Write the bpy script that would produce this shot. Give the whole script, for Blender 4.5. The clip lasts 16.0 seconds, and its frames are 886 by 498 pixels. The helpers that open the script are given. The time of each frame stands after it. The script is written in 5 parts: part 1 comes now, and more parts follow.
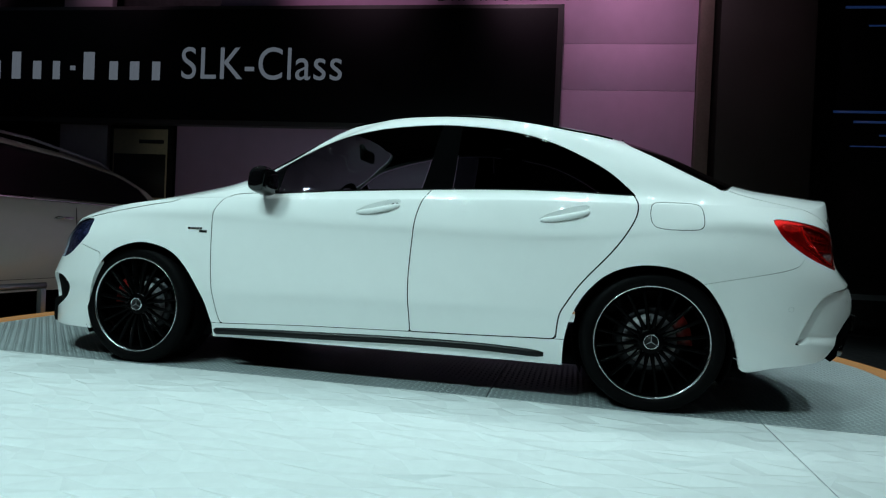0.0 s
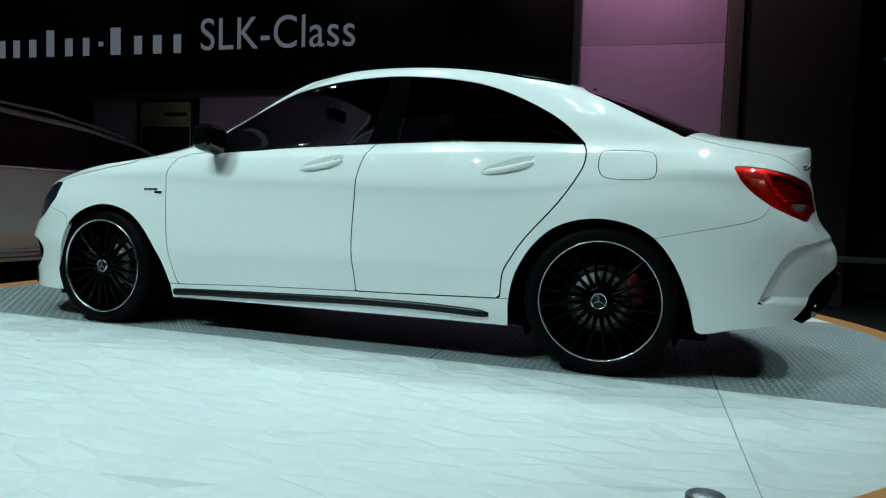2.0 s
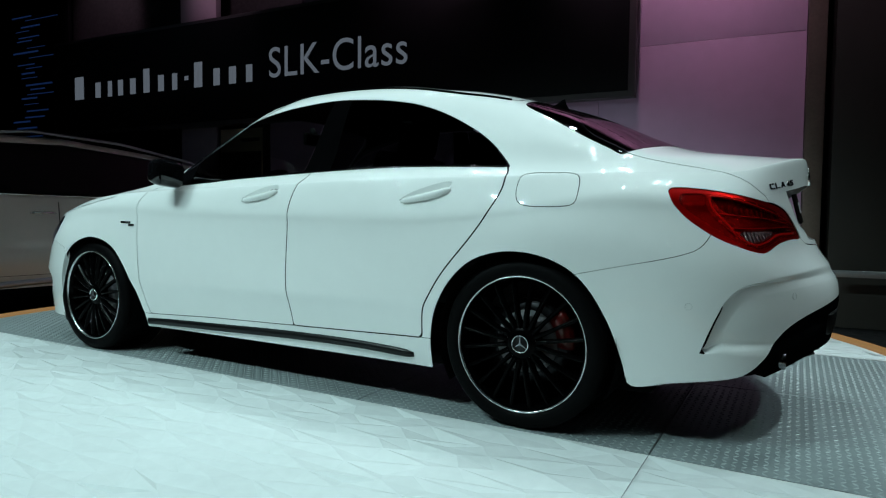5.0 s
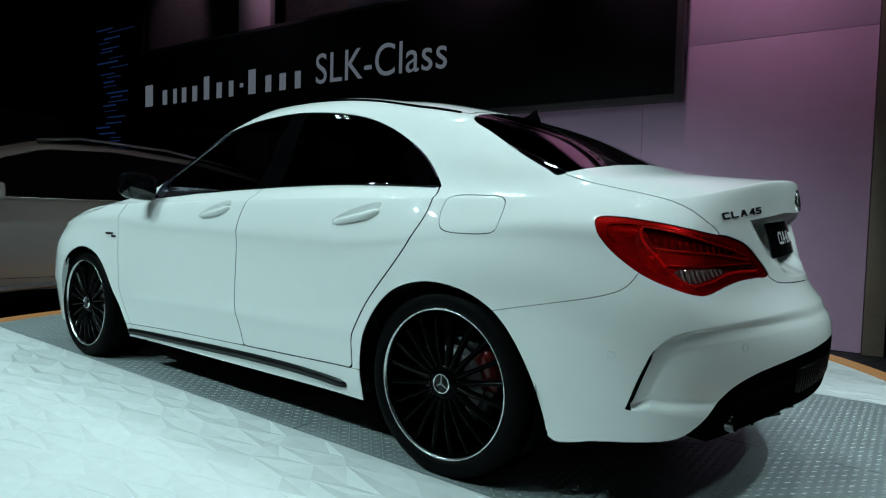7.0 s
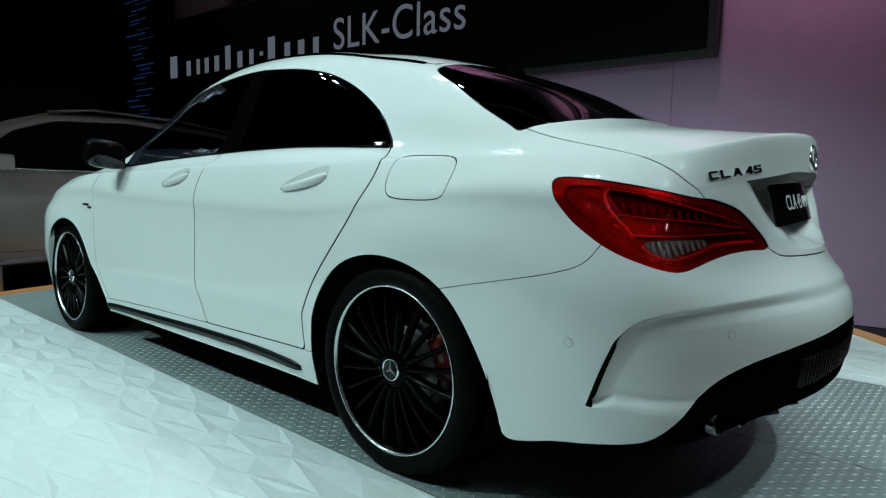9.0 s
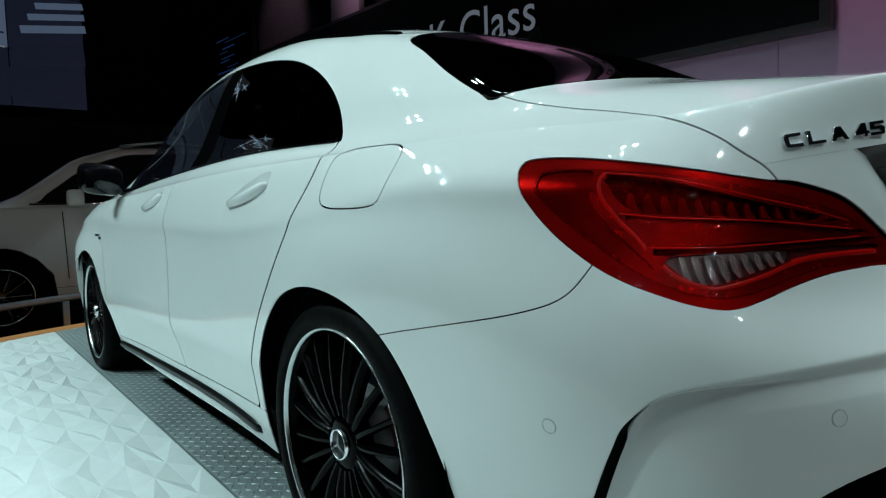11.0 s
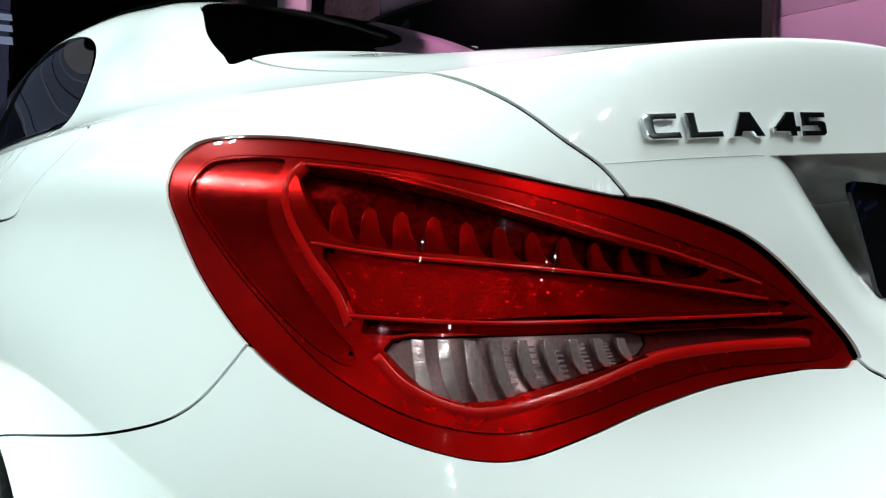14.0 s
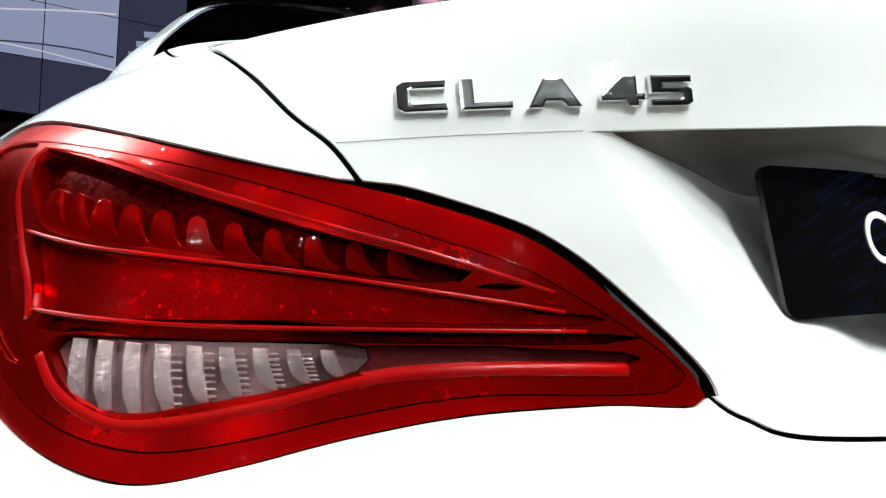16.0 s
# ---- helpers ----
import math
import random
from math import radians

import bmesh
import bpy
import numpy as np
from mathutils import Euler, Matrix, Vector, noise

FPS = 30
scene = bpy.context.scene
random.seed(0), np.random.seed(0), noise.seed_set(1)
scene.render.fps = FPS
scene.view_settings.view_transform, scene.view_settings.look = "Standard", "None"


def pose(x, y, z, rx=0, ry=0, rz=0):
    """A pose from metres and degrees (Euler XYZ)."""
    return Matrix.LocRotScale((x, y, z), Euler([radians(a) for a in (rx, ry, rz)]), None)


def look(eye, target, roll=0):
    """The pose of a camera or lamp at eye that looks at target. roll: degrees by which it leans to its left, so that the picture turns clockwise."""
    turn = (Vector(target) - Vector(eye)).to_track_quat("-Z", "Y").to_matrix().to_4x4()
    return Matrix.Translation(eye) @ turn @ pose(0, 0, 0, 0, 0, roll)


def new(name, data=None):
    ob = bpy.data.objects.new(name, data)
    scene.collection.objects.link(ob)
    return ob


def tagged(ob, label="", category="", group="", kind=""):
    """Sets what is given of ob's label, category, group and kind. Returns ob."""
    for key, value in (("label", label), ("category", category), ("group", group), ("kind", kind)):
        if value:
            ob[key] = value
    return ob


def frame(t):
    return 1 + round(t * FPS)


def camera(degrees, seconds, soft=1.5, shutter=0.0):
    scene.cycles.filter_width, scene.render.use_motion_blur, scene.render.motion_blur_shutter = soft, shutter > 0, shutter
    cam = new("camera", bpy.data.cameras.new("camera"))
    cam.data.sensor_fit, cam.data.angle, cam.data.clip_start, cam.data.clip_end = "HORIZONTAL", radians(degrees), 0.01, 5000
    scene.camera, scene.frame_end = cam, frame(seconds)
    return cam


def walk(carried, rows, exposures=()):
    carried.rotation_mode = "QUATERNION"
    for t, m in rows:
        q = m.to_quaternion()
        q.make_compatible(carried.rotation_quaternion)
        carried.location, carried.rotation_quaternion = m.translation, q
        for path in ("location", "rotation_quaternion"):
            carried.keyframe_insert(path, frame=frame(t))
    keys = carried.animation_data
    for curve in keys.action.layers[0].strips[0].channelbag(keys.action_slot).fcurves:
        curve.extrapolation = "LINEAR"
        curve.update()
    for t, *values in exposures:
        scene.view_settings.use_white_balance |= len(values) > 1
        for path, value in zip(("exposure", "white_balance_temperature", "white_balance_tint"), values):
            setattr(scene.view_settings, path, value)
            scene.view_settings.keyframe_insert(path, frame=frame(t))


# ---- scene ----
cam = camera(70.8, 16.0, soft=1.2)
PATH = [
    (0, (2.362, -3.787, 0.742), (1.934, -1.834, 0.717), 2.5),
    (0.5, (2.52, -3.725, 0.717), (2.015, -1.792, 0.629), 2.0),
    (1, (2.654, -3.67, 0.693), (2.103, -1.753, 0.54), 0.9),
    (1.5, (2.809, -3.589, 0.677), (2.223, -1.683, 0.531), 2.3),
    (2, (2.875, -3.516, 0.679), (2.259, -1.616, 0.562), 1.8),
    (2.5, (2.952, -3.426, 0.69), (2.315, -1.533, 0.586), 0.9),
    (3, (3.069, -3.297, 0.703), (2.398, -1.416, 0.593), 1.1),
    (3.5, (3.186, -3.192, 0.715), (2.339, -1.386, 0.572), 1.7),
    (4, (3.338, -3.109, 0.732), (2.429, -1.331, 0.61), 1.5),
    (4.5, (3.481, -3.027, 0.772), (2.546, -1.261, 0.674), 1.0),
    (4.7, (3.523, -3.004, 0.778), (2.569, -1.248, 0.683), 0.7),
    (6.8, (3.956, -2.535, 0.893), (2.756, -0.939, 0.785), 1.8),
    (7, (3.965, -2.476, 0.885), (2.753, -0.888, 0.787), 1.5),
    (7.5, (3.953, -2.352, 0.861), (2.755, -0.752, 0.771), 1.3),
    (8, (3.945, -2.261, 0.86), (2.73, -0.678, 0.729), 2.0),
    (8.5, (3.979, -2.182, 0.863), (2.713, -0.644, 0.694), 1.6),
    (9, (4.027, -2.086, 0.871), (2.712, -0.592, 0.678), 1.0),
    (9.2, (4.043, -2.031, 0.866), (2.709, -0.553, 0.679), 0.6),
    (11.3, (3.852, -1.365, 0.812), (2.263, -0.155, 0.705), -0.6),
    (11.5, (3.829, -1.307, 0.797), (2.226, -0.113, 0.736), 0.6),
    (12, (3.784, -1.21, 0.8), (2.178, -0.019, 0.755), -0.1),
    (12.5, (3.743, -1.131, 0.803), (2.218, 0.162, 0.756), -0.8),
    (13, (3.73, -1.055, 0.805), (2.282, 0.324, 0.772), -0.1),
    (13.5, (3.733, -0.991, 0.806), (2.332, 0.435, 0.824), 0.7),
    (14, (3.743, -0.941, 0.81), (2.276, 0.419, 0.836), 1.7),
    (14.5, (3.75, -0.88, 0.803), (2.235, 0.426, 0.832), 1.6),
    (15, (3.778, -0.814, 0.808), (2.2, 0.414, 0.813), 2.2),
    (15.5, (3.816, -0.749, 0.816), (2.164, 0.378, 0.815), 2.7),
    (16, (3.856, -0.676, 0.818), (2.116, 0.311, 0.827), 3.1),
]
EXPOSURES = [(0, -.47, 6500, 10), (4.5, -.45, 6500, 10), (9, -.45, 6500, 10), (11.5, -.30, 6550, 11), (12, .08, 6600, 12), (12.5, .28, 6700, 14), (13, .45, 6900, 16), (13.5, .43, 7000, 17), (14, .94, 7150, 20), (14.5, 1.10, 7300, 24), (16, 1.56, 7500, 28)]
walk(cam, [(t, look(eye, target, roll)) for t, eye, target, roll in PATH], EXPOSURES)
POST = (2.98, -2.515, .247)
SUV_TURN = 86

# ---- light: a dark show hall under rigs of small spotlights ----
world = bpy.data.worlds.new("hall_air")
scene.world = world
world.use_nodes = True
world.node_tree.nodes["Background"].inputs[0].default_value = (.55, .75, .8, 1)
world.node_tree.nodes["Background"].inputs[1].default_value = .012


def spot(place, target, watts, size=.06, cone=70, colour=(.90, 1, .98), blend=.6):
    data = bpy.data.lights.new("rig_spot", "SPOT")
    data.energy, data.shadow_soft_size, data.spot_size, data.spot_blend, data.color = watts, size, radians(cone), blend, colour
    ob = new("rig_spot", data)
    ob.matrix_world = look(place, target)
    return tagged(ob, "small bright spotlight on the ceiling rig", "spotlight", "ceiling rig spotlights")


COOL, AQUA, WARM = (.76, 1, 1.02), (.685, 1, 1.01), (1, .93, .80)
# near side rig, tail rig, top rig, far side rig: clusters of four
for x, y, z, target, watts in ((-1.0, -4.2, 4.7, (.3, -.8, .6), 180), (.5, -4.6, 4.8, (.9, -.8, .6), 150), (2.3, -4.6, 5.0, (1.9, -.8, .5), 14), (4.5, -3.4, 5.3, (3.1, -.7, .7), 6),
                               (6.3, .2, 6.5, (3.6, .1, .4), 70), (4.5, 1.5, 6.4, (4.2, .7, 0), 95), (.3, .7, 5.6, (.4, .2, 1), 45), (2.2, 1.2, 5.6, (2.3, .3, 1), 85), (-1.6, -1.8, 5.4, (0, -.6, .6), 45), (3.3, .1, 6.7, (3.3, 0, .9), 16), (2.6, -1.2, 6.7, (2.6, -.5, .9), 16)):
    near, count = y < -3, 2 if y < -3 else 1 if x > 4 else 4
    for dx, dy in ((0, 0), (.34, .04), (.03, .34), (.36, .37))[:count]:
        spot((x + dx, y + dy, z), target, watts * 4 / count, .035 if count < 4 else .05, 66, AQUA if near and x < 2 else COOL)
for dy in (0, .4):
    spot((6.6, .4 + dy, 6.4), (4.35, .6, 0), 430, .035, 27, COOL)
for dy in (0, .45):
    spot((7.8, -.5 + dy, 6.0), (3.55, -.1, .9), 195, .05, 24, COOL)
# far rigs over the neighbouring stands, small in the paint's reflections
for x, y, z in ((11.5, -3.5, 6.0), (9.5, -8, 6.7), (12.5, .5, 6.2), (6, -11, 4.4), (1.5, -11.5, 6.2), (-4.5, -10, 5.2), (10.5, -5.8, 4.3), (8, -9.5, 5.2), (12.5, -1.6, 4.2)):
    for dx, dz in ((0, 0), (.36, .03), (.02, .32), (.38, .36)):
        spot((x + dx * (.3 if x > 9 else 1), y + dx * (1 if x > 9 else .3), z + dz), (3.2 if x > 5 else 1.4, -.5, 1.5), 9 if x > 5 else 5, .038 if x > 5 else .03, 15, COOL)
# pink spots out of view, added to brighten the wall panels
for x, watts in ((-6.5, 60), (-3.5, 60), (-.5, 75), (2.0, 125), (3.4, 85)):
    spot((x, 2.6, 5.2), (x * 1.05, 4.2, 3.9), watts, .10, 74, (1, .62, .86))
# an unseen warm spot, added so the parked estate car isn't too dark
spot((-1.2, -3.4, 5.6), (-2.7, .7, .8), 70, .08, 34, WARM)

# ---- materials ----


def material(name, colour, rough=.5, metal=0., coat=0., spec=.5, scale=0., amount=.0, bump=0., bump_scale=40., coat_rough=.03):
    """A principled surface; colour and roughness vary by noise at two scales, with fine relief."""
    m = bpy.data.materials.new(name)
    m.use_nodes = True
    n, l = m.node_tree.nodes, m.node_tree.links
    b = n["Principled BSDF"]
    b.inputs["Base Color"].default_value = (*colour, 1)
    b.inputs["Roughness"].default_value = rough
    b.inputs["Metallic"].default_value = metal
    b.inputs["Coat Weight"].default_value = coat
    b.inputs["Coat Roughness"].default_value = coat_rough
    b.inputs["Specular IOR Level"].default_value = spec
    if amount:
        c = n.new("ShaderNodeTexCoord")
        fine, broad, mix = n.new("ShaderNodeTexNoise"), n.new("ShaderNodeTexNoise"), n.new("ShaderNodeMath")
        fine.inputs["Scale"].default_value, broad.inputs["Scale"].default_value = scale * 9, scale
        fine.inputs["Detail"].default_value = broad.inputs["Detail"].default_value = 4
        mix.operation = "ADD"
        ramp = n.new("ShaderNodeMapRange")
        ramp.inputs["From Min"].default_value, ramp.inputs["From Max"].default_value = .6, 1.4
        ramp.inputs["To Min"].default_value, ramp.inputs["To Max"].default_value = 1 - amount, 1 + amount
        tint = n.new("ShaderNodeMix")
        tint.data_type, tint.blend_type = "RGBA", "MULTIPLY"
        tint.inputs["Factor"].default_value = 1
        tint.inputs[6].default_value = (*colour, 1)
        for t in (fine, broad):
            l.new(c.outputs["Object"], t.inputs["Vector"])
        l.new(fine.outputs["Fac"], mix.inputs[0]), l.new(broad.outputs["Fac"], mix.inputs[1])
        l.new(mix.outputs[0], ramp.inputs["Value"]), l.new(ramp.outputs[0], tint.inputs[7])
        l.new(tint.outputs[2], b.inputs["Base Color"])
        ro = n.new("ShaderNodeMath")
        ro.operation = "MULTIPLY"
        ro.inputs[0].default_value = rough
        l.new(ramp.outputs[0], ro.inputs[1]), l.new(ro.outputs[0], b.inputs["Roughness"])
    if bump:
        c, t, k = n.new("ShaderNodeTexCoord"), n.new("ShaderNodeTexNoise"), n.new("ShaderNodeBump")
        t.inputs["Scale"].default_value, t.inputs["Detail"].default_value = bump_scale, 6
        k.inputs["Strength"].default_value, k.inputs["Distance"].default_value = bump, .004
        l.new(c.outputs["Object"], t.inputs["Vector"]), l.new(t.outputs["Fac"], k.inputs["Height"]), l.new(k.outputs[0], b.inputs["Normal"])
    return m


def glow(name, colour, strength):
    m = material(name, (.02, .02, .02), .3)
    b = m.node_tree.nodes["Principled BSDF"]
    b.inputs["Emission Color"].default_value = (*colour, 1)
    b.inputs["Emission Strength"].default_value = strength
    return m


def pane(name, colour, gloss=1.0, rough=.02):
    """Thin tinted glass: light goes straight through, gloss by Fresnel."""
    m = bpy.data.materials.new(name)
    m.use_nodes = True
    n, l = m.node_tree.nodes, m.node_tree.links
    n.remove(n["Principled BSDF"])
    t, g, f, x, k = n.new("ShaderNodeBsdfTransparent"), n.new("ShaderNodeBsdfGlossy"), n.new("ShaderNodeLayerWeight"), n.new("ShaderNodeMixShader"), n.new("ShaderNodeMath")
    p5 = n.new("ShaderNodeMath")
    t.inputs[0].default_value = (*colour, 1)
    g.inputs["Roughness"].default_value = rough
    f.inputs["Blend"].default_value = .5
    p5.operation, p5.inputs[1].default_value = "POWER", 5
    k.operation, k.inputs[1].default_value, k.inputs[2].default_value = "MULTIPLY_ADD", .95 * gloss, .045 * gloss
    l.new(f.outputs["Facing"], p5.inputs[0]), l.new(p5.outputs[0], k.inputs[0]), l.new(k.outputs[0], x.inputs[0])
    l.new(t.outputs[0], x.inputs[1]), l.new(g.outputs[0], x.inputs[2])
    l.new(x.outputs[0], n["Material Output"].inputs[0])
    return m


PAINT = material("white_paint", (.80, .82, .81), .5, coat=1., spec=.15, scale=1.5, amount=.015, coat_rough=.012)
TRIM = material("trim_black", (.0016, .0016, .0018), .5, spec=0., scale=20, amount=.3)
LINER = material("dark_liner", (.002, .002, .002), .8, spec=.05)
BLACK = material("gloss_black", (.0025, .0025, .003), .05, scale=6, amount=.2)
WHEELBLACK = material("wheel_black", (.0008, .0008, .0009), .2, spec=.035, scale=12, amount=.2)
SATIN = material("satin_black", (.004, .004, .0045), .35, spec=.25, scale=8, amount=.2)
RUBBER = material("tyre_rubber", (.0016, .0016, .0018), .6, spec=.05, scale=14, amount=.25, bump=.25, bump_scale=90)
BADGE = material("badge_chrome", (.86, .87, .89), .13, 1., scale=9, amount=.05)
CHROME = material("chrome", (.86, .87, .88), .15, 1., scale=9, amount=.05)
LIP = material("turned_alloy", (.60, .62, .62), .25, 1., scale=20, amount=.08)
DISC = material("brake_disc", (.025, .025, .027), .4, 1., scale=30, amount=.2)
HAT = material("disc_bell_grey", (.26, .26, .27), .5, .2, scale=30, amount=.25)
CALIPER = material("caliper_red", (.15, .005, .004), .35, coat=.15, scale=12, amount=.1)
RED = material("lamp_red", (.36, .003, .0022), .32, .75, spec=0., scale=10, amount=.12)
DARKRED = material("lamp_dark_red", (.115, .001, .0008), .3, .4, spec=0., scale=22, amount=.5)
PRISM = material("lamp_prism", (.30, .003, .002), .2, .55, spec=0., scale=60, amount=.4)
CLEAR = material("lamp_reflector", (.62, .55, .57), .16, .75, scale=40, amount=.25, bump=.2, bump_scale=240)
# dark taupe: the overhang's shade is put into this colour
UNDERSIDE = material("taupe_shade_trim", (.038, .031, .028), .45, coat=.1, scale=6, amount=.15)
LAMPGAP = material("lamp_black", (.006, .0003, .0003), .4, spec=.1)
ENDRED = material("lamp_end_red", (.16, .02, .022), .2, .5, scale=20, amount=.4, bump=.2, bump_scale=160)
SIDERED = material("lamp_side_red", (.40, .003, .0025), .22, .85, spec=0., scale=16, amount=.14, bump=.06, bump_scale=260)
SILVER = material("lamp_silver", (.33, .23, .24), .22, .6, scale=40, amount=.3)
MIDRED = material("lamp_mid_red", (.52, .005, .004), .18, .85, spec=0., scale=14, amount=.3, bump=.18, bump_scale=420)
BODYRED = material("lamp_body_red", (.46, .004, .003), .26, .85, spec=0., scale=12, amount=.1)
HEADBLUE = material("headlight_inside", (.07, .075, .14), .25, .6, scale=30, amount=.5)
GUIDE = material("lamp_guide_red", (.40, .005, .004), .2, coat=.4, spec=.1, scale=30, amount=.1, coat_rough=.02)
LENS = pane("lamp_lens", (1., .90, .89), .9, .006)
GLASS = pane("tinted_glass", (.42, .45, .45), .65)
DARKGLASS = pane("privacy_glass", (.035, .038, .04), .36)
REARGLASS = pane("rear_glass", (.10, .095, .10), 1.0)
CABIN = material("cabin_trim", (.005, .005, .005), .6, spec=.2, scale=9, amount=.3)
FLOOR = material("white_relief_floor", (.66, .70, .70), .52, spec=.3, scale=2.2, amount=.06, bump=.08, bump_scale=60)
PLATE = material("tread_plate", (.25, .29, .295), .42, .15, scale=3.5, amount=.25, bump=.15, bump_scale=120)
LOZENGE = material("tread_lozenge", (.36, .41, .415), .38, .15, scale=30, amount=.2)
EDGE = glow("lit_ring", (1, .55, .18), .35)
HALL = material("hall_floor", (.008, .008, .009), .6, scale=1.5, amount=.3)
DARK = material("hall_black", (.003, .003, .003), .8, scale=2, amount=.3)
PINK = material("pink_panel", (.66, .40, .60), .55, scale=.8, amount=.05)
PALE = material("pale_panel", (.42, .34, .40), .55, scale=1.2, amount=.06)
FRAMEC = material("bronze_trim", (.22, .17, .14), .4, .4, scale=5, amount=.15)
SCREEN = material("screen_black", (.003, .003, .004), .5, spec=.15, scale=3, amount=.2)
LETTER = glow("screen_letters", (.55, .66, .80), .21)
BLUE = glow("blue_streaks", (.05, .16, .6), .11)
AMBER = glow("amber_streaks", (.9, .25, .05), .15)
CREAM = material("cream_poster", (.62, .48, .30), .6, scale=3, amount=.15)
SUVPAINT = material("pearl_white_paint", (.60, .56, .53), .34, coat=1., scale=1.5, amount=.03)
STEEL = material("brushed_steel", (.30, .31, .33), .35, .9, scale=20, amount=.12)
INK = material("slogan_ink", (.02, .015, .02), .5)

# ---- mesh helpers ----


def part(name, data, mat, parent=None, label="", normals=None, smooth=True):
    """Links (verts, faces) or a bmesh as one mesh object, under a thing or a part."""
    me = bpy.data.meshes.new(name)
    if isinstance(data, bmesh.types.BMesh):
        data.to_mesh(me)
        data.free()
    else:
        me.from_pydata([tuple(map(float, v)) for v in data[0]], [], [tuple(map(int, f)) for f in data[1]])
    me.materials.append(mat)
    if smooth:
        me.shade_smooth()
    if normals is not None:
        me.normals_split_custom_set_from_vertices([tuple(map(float, v)) for v in normals])
    ob = new(name, me)
    if parent is not None:
        ob.parent = parent
    if label:
        ob["label"] = label
    return ob


def thing(name, place=(0, 0, 0), turn=0, label="", category="", group=""):
    ob = new(name)
    ob.matrix_world = pose(*place, 0, 0, turn)
    return tagged(ob, label, category, group)


def block(size, at=(0, 0, 0), bevel=.004, turn=None, segments=2):
    """A bevelled box as a bmesh."""
    bm = bmesh.new()
    bmesh.ops.create_cube(bm, size=1)
    bmesh.ops.scale(bm, vec=size, verts=bm.verts)
    if bevel:
        bmesh.ops.bevel(bm, geom=bm.edges[:], offset=bevel, segments=segments, affect="EDGES", profile=.6)
    bmesh.ops.transform(bm, matrix=Matrix.Translation(at) @ (turn or Matrix()), verts=bm.verts)
    return bm


def lathe(profile, steps=64, axis="y", at=(0, 0, 0)):
    """Turns (radius, along) pairs round an axis."""
    v, f, n = [], [], len(profile)
    for i in range(steps):
        a = 2 * math.pi * i / steps
        for r, h in profile:
            p = (r * math.cos(a), h, r * math.sin(a)) if axis == "y" else (r * math.cos(a), r * math.sin(a), h) if axis == "z" else (h, r * math.cos(a), r * math.sin(a))
            v.append((p[0] + at[0], p[1] + at[1], p[2] + at[2]))
    for i in range(steps):
        j = (i + 1) % steps
        for k in range(n - 1):
            f.append((i * n + k, i * n + k + 1, j * n + k + 1, j * n + k))
    return v, f


def tube(path, radius, sides=10, flat=1.0):
    """A round bar along a path, with closed ends."""
    path = [Vector(p) for p in path]
    v, f = [], []
    for i, p in enumerate(path):
        d = (path[min(i + 1, len(path) - 1)] - path[max(i - 1, 0)]).normalized()
        s = d.cross(Vector((0, 0, 1)))
        s = s.normalized() if s.length > 1e-4 else Vector((1, 0, 0))
        u = s.cross(d)
        r = radius[i] if isinstance(radius, (list, tuple)) else radius
        for k in range(sides):
            a = 2 * math.pi * k / sides
            v.append(p + s * (math.cos(a) * r) + u * (math.sin(a) * r * flat))
    for i in range(len(path) - 1):
        for k in range(sides):
            j = (k + 1) % sides
            f.append((i * sides + k, i * sides + j, (i + 1) * sides + j, (i + 1) * sides + k))
    f.append(tuple(range(sides - 1, -1, -1)))
    f.append(tuple(range((len(path) - 1) * sides, len(path) * sides)))
    return v, f


def prism(outline, depth, m=None, bevel=0.):
    """A flat outline (x, y) drawn out by depth along z, moved by m."""
    bm = bmesh.new()
    face = bm.faces.new([bm.verts.new((x, y, 0)) for x, y in outline])
    bm.normal_update()
    if face.normal.z < 0:
        face.normal_flip()
    top = bmesh.ops.extrude_face_region(bm, geom=[face])
    bmesh.ops.translate(bm, vec=(0, 0, depth), verts=[g for g in top["geom"] if isinstance(g, bmesh.types.BMVert)])
    if bevel:
        edges = [e for e in bm.edges if all(v.co.z > depth * .5 for v in e.verts)]
        bmesh.ops.bevel(bm, geom=edges, offset=bevel, segments=2, affect="EDGES", profile=.6)
    bmesh.ops.recalc_face_normals(bm, faces=bm.faces)
    if m is not None:
        bmesh.ops.transform(bm, matrix=m, verts=bm.verts)
    return bm


def loop(points, k=8, closed=True):
    """A smooth closed curve through points."""
    p, out = np.asarray(points, float), []
    n = len(p)
    for i in range(n if closed else n - 1):
        a, b, c, d = (p[(i + j) % n] for j in (-1, 0, 1, 2)) if closed else (p[max(i - 1, 0)], p[i], p[i + 1], p[min(i + 2, n - 1)])
        for u in np.arange(k) / k:
            out.append(.5 * (2 * b + (c - a) * u + (2 * a - 5 * b + 4 * c - d) * u * u + (3 * b - a - 3 * c + d) * u ** 3))
    if not closed:
        out.append(p[-1])
    return np.array(out)

